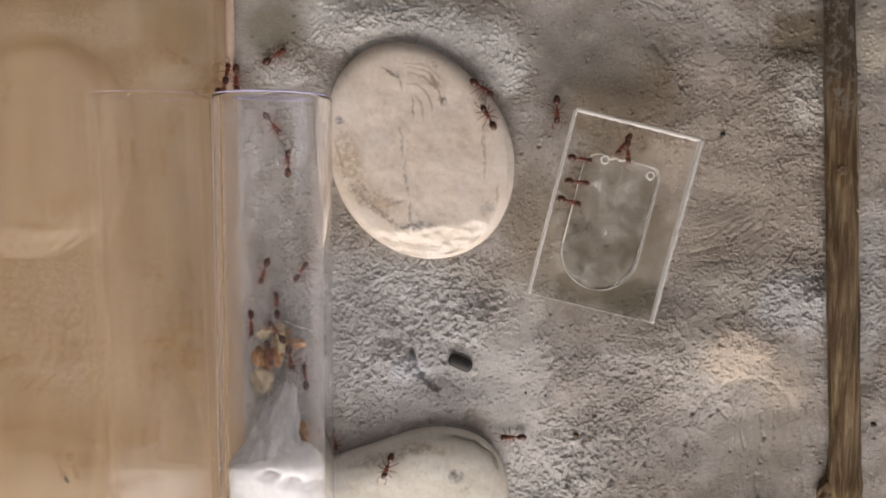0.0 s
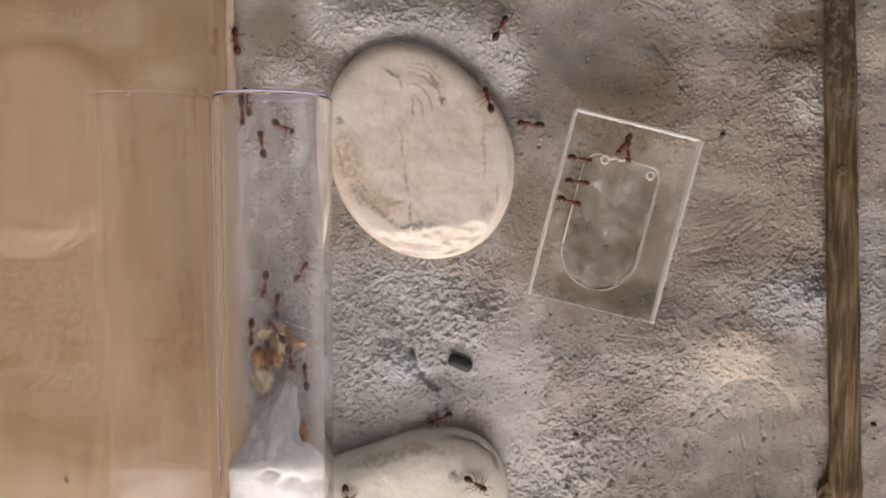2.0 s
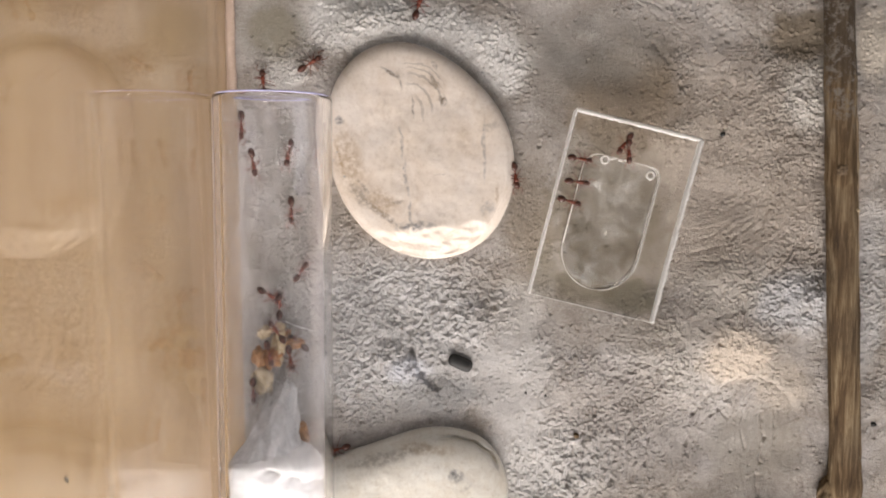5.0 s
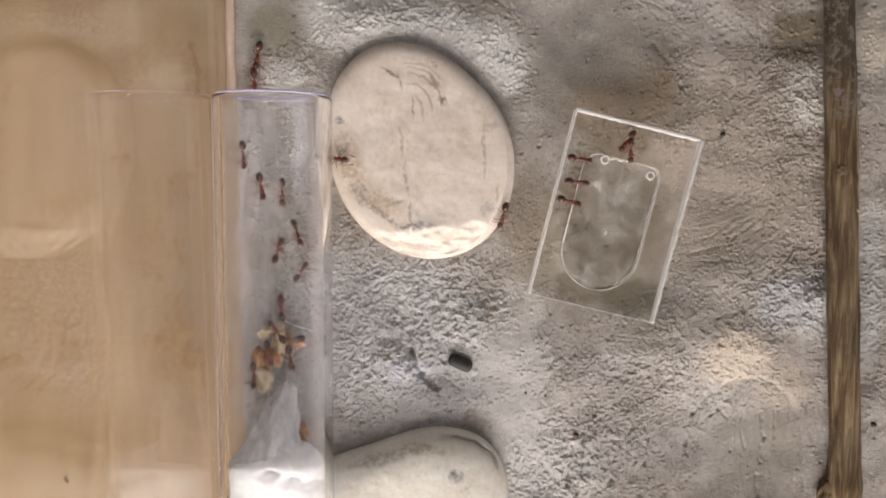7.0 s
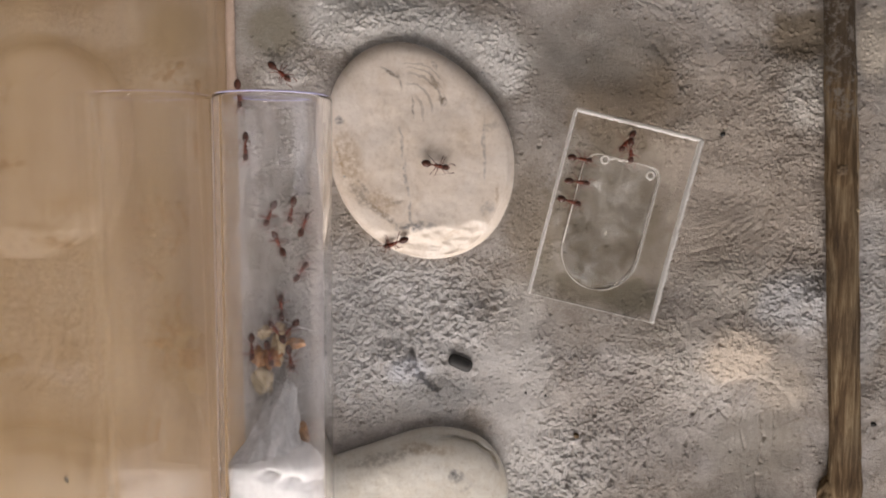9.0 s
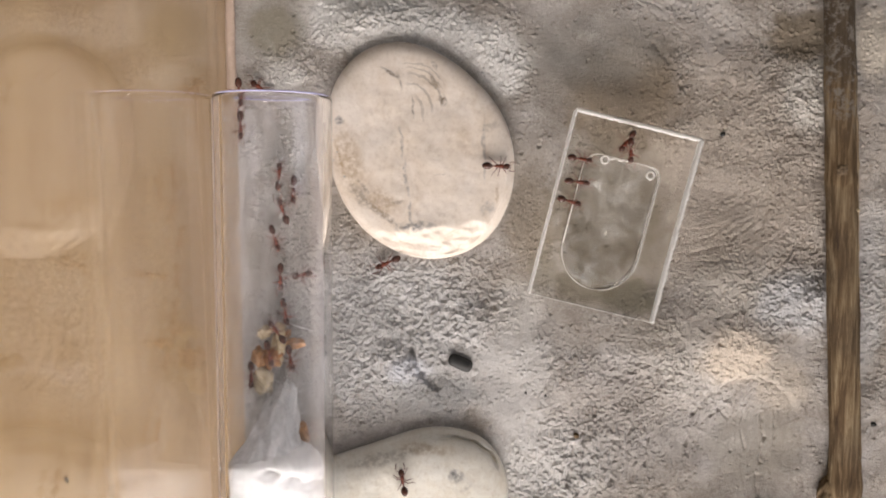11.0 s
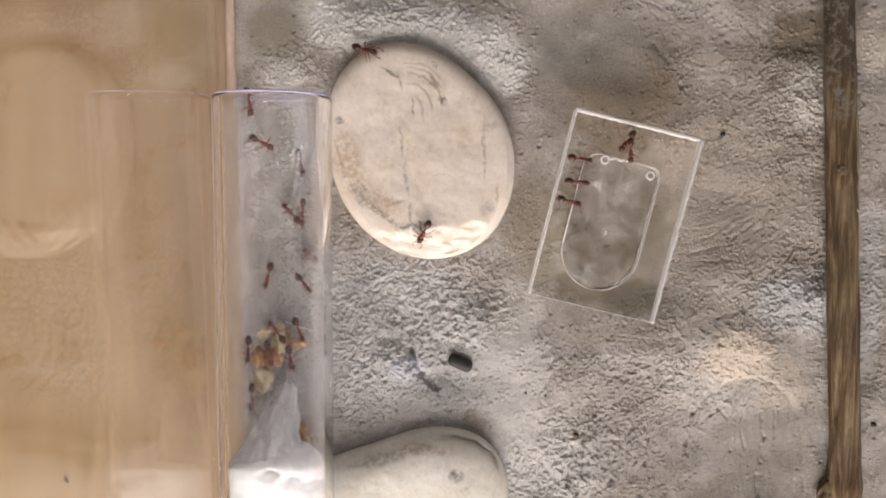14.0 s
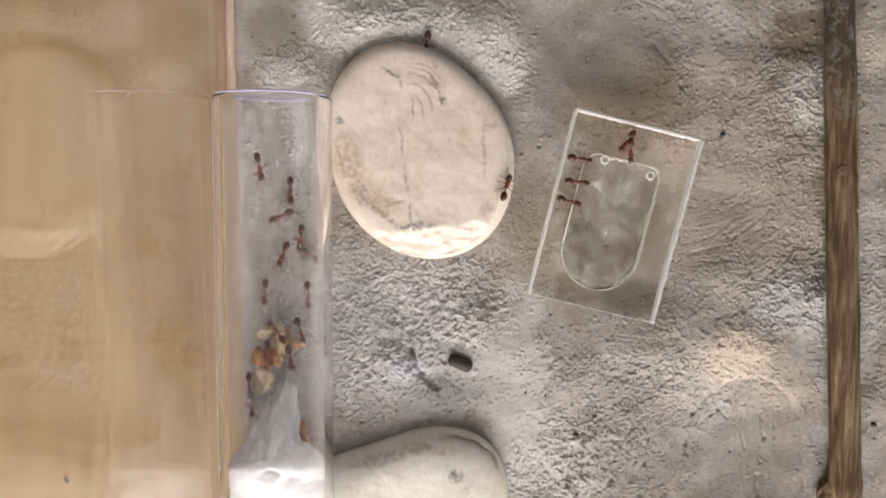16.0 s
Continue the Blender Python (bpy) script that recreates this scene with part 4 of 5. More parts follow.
def cotton():
    """Cotton wool: a full plug with a dented top, and the loose slope drawn out in front of it."""
    plug = thing("cotton_plug", "white cotton wool plug with a loose tongue inside the test tube", "cotton plug", at=at_mm(-24.2, -2.0, 8.35))
    bm = bmesh.new()
    loops, seg = [], 96
    prof = [(-64, 0.05), (-64, 0.9), (-62, 1)] + [(-61.5 + 0.5 * i, 1) for i in range(34)] + [(-44.5 + 0.25 * i, 1) for i in range(22)] + [(-39.0, 0.995), (-38.75, 0.98), (-38.6, 0.95), (-38.5, 0.88), (-38.45, 0.7), (-38.4, 0.5), (-38.4, 0.25), (-38.4, 0.03)]
    for y, f in prof:
        loop = []
        for k in range(seg):
            a = 2 * math.pi * k / seg
            p = Vector((math.cos(a) * 3, y * 0.5, math.sin(a) * 3))
            q = 6.8 * f * (1 - 0.035 * abs(noise.noise(p)) - 0.02 * abs(noise.noise(p * 3.1)))
            x, z = q * math.cos(a), q * math.sin(a)
            if z > 0:
                for dx, dy in ((0.5, -39.6), (3.0, -40.6), (5.4, -41.5), (7.3, -42.2)):
                    z -= 2.0 * math.exp(-((x - dx) / 1.0) ** 2 - ((y - dy) / 0.6) ** 2)
            yy = y + (0.25 * noise.noise(Vector((x * 0.6, z * 0.6, 3)))) * (y > -39.4) - 0.03 * x * x * max(0, min(1, (y + 45) / 5.6))
            loop.append(bm.verts.new((x, yy, z)))
        loops.append(loop)
    for a, b in zip(loops, loops[1:]):
        for k in range(seg):
            bm.faces.new((a[k], b[k], b[(k + 1) % seg], a[(k + 1) % seg]))
    bm.faces.new(loops[0])
    bm.faces.new(loops[-1][::-1])
    bmesh.ops.recalc_face_normals(bm, faces=bm.faces)
    part("plug", bm, M_COTTON, plug)
    bm = bmesh.new()
    nx, ny = 70, 80
    grid = []
    for j in range(ny):
        t = j / (ny - 1)
        half = 1.2 + 4.6 * t ** 0.8
        row = []
        for i in range(nx):
            u = -1 + 2 * i / (nx - 1)
            x = half * u * (0.72 if u > 0 else 1.0) * (1 + 0.18 * noise.noise(Vector((t * 5, u > 0, 4)))) + 0.6 - 1.7 * t
            y = -30.0 - 9.6 * t + 1.2 * (1 - t) * noise.noise(Vector((u * 2.5, 1, 6))) - 1.0 * (u * u)
            edge = max(0.0, 1 - u * u) ** 0.5
            low = -math.sqrt(max(1, 6.8 ** 2 - x * x))
            z = low + edge * (1.2 + 11.2 * t ** 1.25) * (1 + 0.1 * noise.noise(Vector((x * 0.5, y * 0.4, 2))) + 0.05 * noise.noise(Vector((x * 1.3, y * 1.1, 5))) + 0.02 * noise.noise(Vector((x * 3.5, y * 3, 9))))
            row.append(bm.verts.new((x, y, z)))
        grid.append(row)
    for a, b in zip(grid, grid[1:]):
        for k in range(nx - 1):
            bm.faces.new((a[k], a[k + 1], b[k + 1], b[k]))
    lower = [[bm.verts.new((v.co.x, v.co.y, -math.sqrt(max(1, 6.85 ** 2 - v.co.x ** 2)) - 0.03)) for v in row] for row in grid]
    for a, b in zip(lower, lower[1:]):
        for k in range(nx - 1):
            bm.faces.new((a[k], b[k], b[k + 1], a[k + 1]))
    rim = grid[0] + [row[-1] for row in grid[1:]] + grid[-1][-2::-1] + [row[0] for row in grid[-2:0:-1]]
    low = lower[0] + [row[-1] for row in lower[1:]] + lower[-1][-2::-1] + [row[0] for row in lower[-2:0:-1]]
    ring_faces(bm, low, rim)
    bmesh.ops.recalc_face_normals(bm, faces=bm.faces)
    part("tongue", bm, M_WISP, plug, "wispy sloping tongue of cotton")
    bm = bmesh.new()
    rng = random.Random(5)
    for _ in range(300):
        t = rng.uniform(0.0, 0.55)
        x, y = rng.uniform(-1, 1) * (1.5 + 4 * t) + 0.6 - 1.7 * t, -30.0 - 9.6 * t
        z = -math.sqrt(max(1, 46 - x * x)) + 0.6 + 9 * t ** 1.25
        a, n = rng.uniform(0, 6.3), rng.uniform(0.8, 2.2)
        pts = [(x + n * s * math.cos(a), y + n * s * math.sin(a) + 0.3 * s, z + 0.5 * math.sin(3 * s)) for s in (0, 0.33, 0.66, 1)]
        rod(bm, pts, [0.018] * 4, 4)
    tagged(part("fibres", bm, M_COTTON, plug, "loose white cotton fibres"), kind="stuff")


# ---- stick ----
def stick():
    bm = bmesh.new()
    line = [(57.65, 29.40), (57.97, 24.62), (58.6, 14.94), (59.55, -1.57), (60.39, -15.11), (61.09, -25.47), (62.15, -43.14), (62.44, -52.17), (62.90, -61.34)]
    n, seg = 160, 40
    loops = []
    for i in range(n):
        t = i / (n - 1) * (len(line) - 1)
        j = min(int(t), len(line) - 2)
        x = line[j][0] + (line[j + 1][0] - line[j][0]) * (t - j)
        y = line[j][1] + (line[j + 1][1] - line[j][1]) * (t - j)
        r = 2.12 + 0.12 * t / 4 + 0.16 * noise.noise(Vector((y * 0.12, 0, 4)))
        r += 0.35 * math.exp(-((y + 49) / 2.0) ** 2) + 0.16 * math.exp(-((y + 1.3) / 0.8) ** 2)
        ring = []
        for k in range(seg):
            a = 2 * math.pi * k / seg
            q = r * (1 + 0.07 * noise.noise(Vector((math.cos(a) * 2.6, y * 0.05, math.sin(a) * 2.6))) + 0.05 * noise.noise(Vector((math.cos(a) * 7, y * 0.11, math.sin(a) * 7)))
                     + 0.03 * noise.noise(Vector((math.cos(a) * 5, y * 0.8, math.sin(a) * 5))))
            ring.append(bm.verts.new((x + q * math.cos(a), y, 1.3 + 0.85 * q * math.sin(a))))
        loops.append(ring)
    for a, b in zip(loops, loops[1:]):
        for k in range(seg):
            bm.faces.new((a[k], b[k], b[(k + 1) % seg], a[(k + 1) % seg]))
    bm.faces.new(loops[0])
    bm.faces.new(loops[-1][::-1])
    bmesh.ops.recalc_face_normals(bm, faces=bm.faces)
    sliver = bmesh.new()
    pts, rad = [], []
    for i in range(90):
        y = 9.0 - 66.0 * i / 89
        x = 58.95 - 0.0545 * (y - 9.0) + 2.05
        pts.append((x + 0.1 * noise.noise(Vector((y * 0.3, 5, 1))), y, 1.75 + 0.12 * noise.noise(Vector((y * 0.5, 2, 2)))))
        rad.append(max(0.05, (0.34 + 0.16 * noise.noise(Vector((y * 0.45, 8, 3)))) * min(1, (9.6 - y) / 3)))
    rod(sliver, pts, rad, 7)
    ob = thing("stick", "weathered brown wooden stick half sunk in the plaster", "stick")
    part("shaft", bm, M_BARK, ob)
    part("split_edge", sliver, M_SAPWOOD, ob, "pale split sapwood edge")
    x, y = 58.88, -0.06
    knot = bmesh.new()
    bmesh.ops.create_icosphere(knot, subdivisions=4, radius=1)
    for v in knot.verts:
        d = v.co.normalized()
        v.co = Vector((d.x * 0.8, d.y * 1.0, d.z * 0.35)) * (1 + 0.35 * noise.noise(d * 2.2) + 0.15 * noise.noise(d * 6))
    part("knot", knot, M_KNOT, ob, "dark broken twig knot", at=at_mm(x, y, 3.0))
    x, y = 60.09, -49.69
    burl = bmesh.new()
    bmesh.ops.create_icosphere(burl, subdivisions=4, radius=1)
    for v in burl.verts:
        d = v.co.normalized()
        v.co = Vector((d.x * 1.5, d.y * 2.4, d.z * 1.3)) * (1 + 0.3 * noise.noise(d * 2 + Vector((5, 2, 1))) + 0.12 * noise.noise(d * 6))
    part("burl", burl, M_BARK, ob, "reddish-brown burl at the stick's side", at=at_mm(x, y, 0.9, 0, 0, -20))
    for i, (x, y, q) in enumerate(((59.26, 10.36, 0.3), (61.78, -5.93, 0.35))):
        flake = bmesh.new()
        bmesh.ops.create_icosphere(flake, subdivisions=3, radius=1)
        for v in flake.verts:
            d = v.co.normalized()
            v.co = Vector((d.x * 0.7 * q, d.y * q, d.z * 0.22)) * (1 + 0.5 * noise.noise(d * 2.1 + Vector((i * 2, 3, 1))) + 0.2 * noise.noise(d * 6))
        part("plaster_flake", flake, M_PLASTER if i != 1 else M_CREAM, ob, "pale plaster flake stuck to the wood", at=at_mm(x, y, 2.95 if i != 1 else 2.2, 0, 0, i * 50))


room()
table()
arena()
STONES = [
    pebble("pebble", "smooth cream-white oval pebble with dark veins", M_STONE, (-3.02, 2.87, 0.3),
           (14.91, -0.6, -0.36, -0.94, -1.31, 0.3, 0.07, -0.08, 0.21), 2.5, 15.0, 0.38, 3, facet=0.29),
    pebble("pebble", "pale grey-cream rounded stone half sunk beside the tube", M_STONE_GREY, (-5.64, -52.99, 0.2),
           (15.42, -0.4, -1.07, 1.99, 0.98, -0.99, 0.06, -0.05, -0.11, -0.29, 0.17), 4.1, 4.2, 0.55, 9, chip=0.34),
]
feeder()
tube()
cotton()
stick()


# ---- small things on the floor and in the tube ----
def lump(name, label, category, mat, c, r, turn, seed, group="", rough=0.2):
    bm = bmesh.new()
    bmesh.ops.create_icosphere(bm, subdivisions=4, radius=1)
    off = Vector((seed * 2.3, seed * 4.1, seed))
    for v in bm.verts:
        d = v.co.normalized()
        k = 1 + rough * noise.noise(d * 1.7 + off) + 0.4 * rough * noise.noise(d * 5 + off)
        v.co = Vector((d.x * r[0], d.y * r[1], d.z * r[2])) * k
    return tagged(part(name, bm, mat, at=at_mm(*c, 0, 0, turn)), label, category, group)


def seed_husk():
    """A dark blunt-ended pellet with a split along its top."""
    bm = bmesh.new()
    n, seg = 26, 20
    loops = []
    for i in range(n):
        t = -1 + 2 * i / (n - 1)
        r = (1 - abs(t) ** 5) ** 0.5
        loops.append([bm.verts.new((2.0 * t, 1.05 * r * math.cos(a) * (1 + 0.06 * noise.noise(Vector((t * 2, a, 3)))),
                                    0.95 * r * math.sin(a) - 0.07 * r * math.exp(-((a - 1.57) / 0.3) ** 2)))
                      for a in (2 * math.pi * k / seg for k in range(seg))])
    for a, b in zip(loops, loops[1:]):
        for k in range(seg):
            bm.faces.new((a[k], b[k], b[(k + 1) % seg], a[(k + 1) % seg]))
    bmesh.ops.remove_doubles(bm, verts=bm.verts, dist=0.001)
    bmesh.ops.recalc_face_normals(bm, faces=bm.faces)
    x, y = 2.69, -29.65
    tagged(part("seed", bm, M_SEED, at=at_mm(x, y, floor_height(x, y) + 0.3, 0, 0, -24)), "dark grey blunt-ended seed lying on the plaster", "seed")


def crumbs():
    for i, (x, y, r) in enumerate(((66.85, -39.33, 0.42), (42.12, 5.35, 0.4), (15.88, -34.82, 0.25), (12.81, -34.37, 0.22), (20.82, -41.32, 0.5))):
        mat, label = (M_SEED, "tiny dark grain on the plaster") if i != 4 else (M_BARK, "tiny brown crumb on the plaster")
        z = floor_height(x, y) + 0.1
        lump("crumb", label, "crumb", mat, (x, y, z), (r, r * 0.8, r * 0.7), i * 37, i + 3, "crumbs on the plaster", 0.35)


def water_drops():
    """Clear drops left on the plaster by the tube's mouth."""
    for x, y, r in ((-19.15, 18.33, 0.26), (-17.84, 16.02, 0.2), (-16.69, 14.36, 0.2), (-18.05, 13.45, 0.16)):
        bm = bmesh.new()
        ball(bm, (0, 0, 0), (r, r, 0.8 * r), 14, 9)
        tagged(part("water_drop", bm, M_WATER, at=at_mm(x, y, floor_height(x, y) + 0.3)), "tiny clear water drop on the plaster", "water drop", "drops by the tube's mouth")


def tube_floor(x, y):
    d = x - (TUBE[0] - (TUBE[1] - y) * math.tan(radians(TUBE_TURN)))
    d = max(-6.5, min(6.5, d))
    return TUBE[2] - math.sqrt(R_IN ** 2 - d * d), d


def brood_pile():
    """The heap of larvae and food in the tube, in front of the cotton."""
    rows = (
        # x, y, height over the glass, half sizes, turn, material, label
        (-27.38, -31.42, 0.9, 1.7, 2.0, 1.0, 10, M_CREAM, "pale yellow crumb of food in the tube"),
        (-26.11, -28.26, 0.9, 1.9, 1.5, 1.0, 40, M_ORANGE, "orange-brown crumb of food in the tube"),
        (-22.20, -26.08, 1.0, 1.5, 0.8, 0.8, 10, M_ORANGE, "orange crumb of food in the tube"),
        (-24.77, -26.17, 1.2, 1.3, 1.9, 0.9, -15, M_CREAM, "cream larva cluster in the tube"),
        (-26.87, -24.16, 0.7, 1.3, 0.9, 0.7, 30, M_CREAM, "cream larva cluster in the tube"),
        (-24.55, -23.47, 0.7, 0.8, 0.5, 0.5, -35, M_CREAM, "cream larva cluster in the tube"),
        (-27.90, -27.91, 0.8, 1.0, 1.4, 0.8, 5, M_ORANGE, "orange-brown crumb of food in the tube"),
        (-23.63, -24.60, 0.6, 0.7, 0.6, 0.5, 70, M_ORANGE, "orange crumb of food in the tube"),
        (-25.25, -28.26, 0.9, 0.8, 1.2, 0.7, 20, M_CREAM, "cream larva cluster in the tube"),
        (-20.98, -39.94, 1.0, 0.9, 1.7, 0.8, 5, M_ORANGE, "orange crumb of food beside the cotton"),
    )
    for i, (x, y, h, a, b, c, turn, mat, label) in enumerate(rows):
        lump("brood" if "larva" in label else "crumb", label, "brood" if "larva" in label else "crumb", mat,
             (x, y, tube_floor(x, y)[0] + c * 0.85), (a, b, c), turn, i + 11, "brood and food in the tube", 0.45)
    bm = bmesh.new()
    (x0, y0), (x1, y1) = (-24.27, -22.60), (-18.99, -23.73)
    pts = [(x0 + (x1 - x0) * t, y0 + (y1 - y0) * t - 0.25 * math.sin(3 * t), tube_floor(x0 + (x1 - x0) * t, y0)[0] + 0.2 + 0.5 * math.sin(3.1 * t)) for t in (i / 14 for i in range(15))]
    rod(bm, pts, [0.06] * 15, 6)
    tagged(part("fibre", bm, M_COTTON), "thin white cotton fibre in the tube", "fibre")


lump("crumb", "small dark crumb on the table outside the wall", "crumb", M_BARK, (-65.43, -52.00, -8.9), (0.28, 0.6, 0.2), 20, 41, "", 0.35)
seed_husk()
crumbs()
water_drops()
brood_pile()


# ---- ants ----
LEGS = (
    # name side, hip x, foot x, foot y, knee height
    (1, 0.42, 1.15, 1.15, 0.95), (-1, 0.42, 1.15, 1.15, 0.95),
    (1, 0.18, 0.20, 1.45, 1.0), (-1, 0.18, 0.20, 1.45, 1.0),
    (1, -0.10, -1.15, 1.35, 1.05), (-1, -0.10, -1.15, 1.35, 1.05),
)


def ant(label):
    """A red ant 4.4 mm long, facing +x, standing on z = 0."""
    ob = thing("ant", label, "ant", "ants")
    H = 0.72
    bm = bmesh.new()
    ball(bm, (-1.52, 0, H + 0.02), (0.69, 0.49, 0.46), 18, 12)
    for v in bm.verts:
        if v.co.x < -1.6:
            v.co.y *= 1 - 0.25 * (-1.6 - v.co.x)
    part("gaster", bm, M_DARK, ob, "dark glossy brown gaster")
    bm = bmesh.new()
    ball(bm, (-0.76, 0, H - 0.02), (0.17, 0.15, 0.2), 10, 7)
    ball(bm, (-0.44, 0, H - 0.03), (0.2, 0.13, 0.19), 10, 7)
    part("petiole", bm, M_RED, ob)
    bm = bmesh.new()
    ball(bm, (0.36, 0, H + 0.02), (0.42, 0.32, 0.3), 14, 9)
    ball(bm, (-0.08, 0, H), (0.42, 0.25, 0.26), 14, 9)
    ball(bm, (0.64, 0, H + 0.0), (0.16, 0.13, 0.13), 10, 6)
    part("thorax", bm, M_RED, ob)
    bm = bmesh.new()
    ball(bm, (1.06, 0, H - 0.04), (0.48, 0.42, 0.34), 16, 10, Matrix.Rotation(radians(12), 4, "Y"))
    head = part("head", bm, M_DARK, ob)
    for s in (1, -1):
        bm = bmesh.new()
        ball(bm, (1.12, s * 0.31, H + 0.08), (0.09, 0.06, 0.09), 8, 5)
        part("eye", bm, M_SEED, head)
        bm = bmesh.new()
        rod(bm, [(1.38, s * 0.16, H - 0.15), (1.56, s * 0.16, H - 0.2), (1.68, s * 0.03, H - 0.22)], [0.08, 0.07, 0.03], 6)
        part("mandible", bm, M_RED, head)
        bm = bmesh.new()
        rod(bm, [(1.3, s * 0.15, H + 0.05), (1.55, s * 0.62, H + 0.28), (1.95, s * 0.62, H + 0.02), (2.3, s * 0.5, H - 0.32)], [0.045, 0.04, 0.045, 0.07], 6)
        part("antenna", bm, M_RED, ob)
    for s, hx, fx, fy, kz in LEGS:
        bm = bmesh.new()
        knee = ((fx - hx) * 0.42, s * fy * 0.45, kz - H + 0.1)
        ankle = ((fx - hx) * 0.85, s * fy * 0.86, 0.12 - H)
        rod(bm, [(0, s * 0.12, -0.08), knee, ankle, (fx - hx, s * fy, 0.03 - H)], [0.07, 0.05, 0.035, 0.022], 6)
        part("leg", bm, M_RED, ob, at=at_mm(hx, 0, H))
    return ob


from mathutils.bvhtree import BVHTree


def solid(objects):
    """One ray tree over still objects, in the world's metres."""
    verts, faces = [], []
    for ob in objects:
        k, m = len(verts), ob.matrix_basis
        verts += [m @ v.co for v in ob.data.vertices]
        faces += [[k + i for i in p.vertices] for p in ob.data.polygons]
    return BVHTree.FromPolygons(verts, faces)


STONE_TREE = solid(STONES)
FEED_TOP = FEED_T + 0.2
GX, GY = np.arange(-31.5, 76, 1.0), np.arange(-63, 37, 1.0)
SMOOTH = relief(*np.meshgrid(GX, GY))


def footing(mode, u, v):
    """Place in mm and upward normal under an ant."""
    if mode == "t":
        z, d = tube_floor(u, v)
        return Vector((u, v, z + 0.02)), Vector((-d, 0, TUBE[2] - z)).normalized()
    if mode == "w":
        return Vector((WALL_X + 0.05, u, v)), Vector((1, 0, 0))
    if mode == "f":
        return Vector((u, v, FEED_TOP)), Vector((0, 0, 1))
    if mode == "b":
        return Vector((u, v, tube_floor(u, v)[0] + 1.7)), Vector((0, 0, 1))
    i, j = int(np.clip(round(u - GX[0]), 1, len(GX) - 2)), int(np.clip(round(v - GY[0]), 1, len(GY) - 2))
    z = float(SMOOTH[j - 1:j + 2, i - 1:i + 2].mean()) + 0.15
    n = Vector((0, 0, 1))
    hit, normal, _, _ = STONE_TREE.ray_cast(Vector((u, v, 40)) * MM, Vector((0, 0, -1)))
    if hit is not None and hit.z / MM > z:
        z, n = hit.z / MM, (normal if normal.z > 0 else -normal)
        n = (n + Vector((0, 0, 0.35))).normalized()
    return Vector((u, v, z)), n


def stand(mode, u, v, heading):
    p, n = footing(mode, u, v)
    a = radians(heading)
    f = Vector((0, math.cos(a), math.sin(a))) if mode == "w" else Vector((math.cos(a), math.sin(a), 0))
    f = (f - n * f.dot(n)).normalized()
    s = n.cross(f)
    m = Matrix((f, s, n)).transposed().to_4x4()
    m.translation = p * MM
    return m


def glide(a, b, c, d, t):
    """Catmull-Rom between b and c."""
    return 0.5 * (2 * b + (c - a) * t + (2 * a - 5 * b + 4 * c - d) * t * t + (3 * b - a - 3 * c + d) * t * t * t)


def route(rows):
    """Rows (surface, seconds, place, heading in degrees) to poses that follow the surface closely."""
    out = []
    for i, row in enumerate(rows):
        out.append((row[1], stand(row[0], *row[2:])))
        if i + 1 == len(rows):
            break
        nxt = rows[i + 1]
        still = max(abs(p - q) for p, q in zip(row[2:4], nxt[2:4])) < 0.05 and abs(row[4] - nxt[4]) < 2
        if row[0] != nxt[0] or still:
            continue
        n = max(1, round((nxt[1] - row[1]) / 0.14))
        if nxt[1] - row[1] > 3:
            n = 12
        before = rows[i - 1] if i and rows[i - 1][0] == row[0] else row
        after = rows[i + 2] if i + 2 < len(rows) and rows[i + 2][0] == row[0] else nxt
        for k in range(1, n):
            t = k / n
            u, v = (glide(before[j], row[j], nxt[j], after[j], t) for j in (2, 3))
            out.append((row[1] + t * (nxt[1] - row[1]), stand(row[0], u, v, row[4] + (nxt[4] - row[4]) * t)))
    return out


def gait(ob, poses):
    """Swing of each leg, in tripods, by the way that the ant has gone."""
    legs = [c for c in ob.children if c.name.startswith("leg")]
    ticks, way = [], 0.0
    seconds = [p[0] for p in poses]
    last = None
    for i in range(0, 121):
        t = i * 16 / 120
        j = max(k for k, s in enumerate(seconds) if s <= t + 1e-6)
        j2 = min(j + 1, len(poses) - 1)
        f = 0 if j == j2 else (t - seconds[j]) / (seconds[j2] - seconds[j])
        p = poses[j][1].translation.lerp(poses[j2][1].translation, f)
        if last is not None:
            step = (p - last).length / MM
            way += min(step, 1.1)
        last = p
        ticks.append((t, way))
    keep = [tick for i, tick in enumerate(ticks) if i in (0, len(ticks) - 1) or abs(ticks[i - 1][1] - tick[1]) > 0.03 or abs(ticks[i + 1][1] - tick[1]) > 0.03]
    if len(keep) < 3:
        return []
    out = []
    for k, leg in enumerate(sorted(legs, key=lambda o: o.name)):
        side = 1 if k % 2 == 0 else -1
        tripod = (k // 2 + k) % 2
        rest = leg.matrix_basis.copy()
        out.append((leg, [(t, rest @ pose(0, 0, 0, 0, 0, side * 20 * math.sin(way * 2.6 + math.pi * tripod))) for t, way in keep]))
    return out


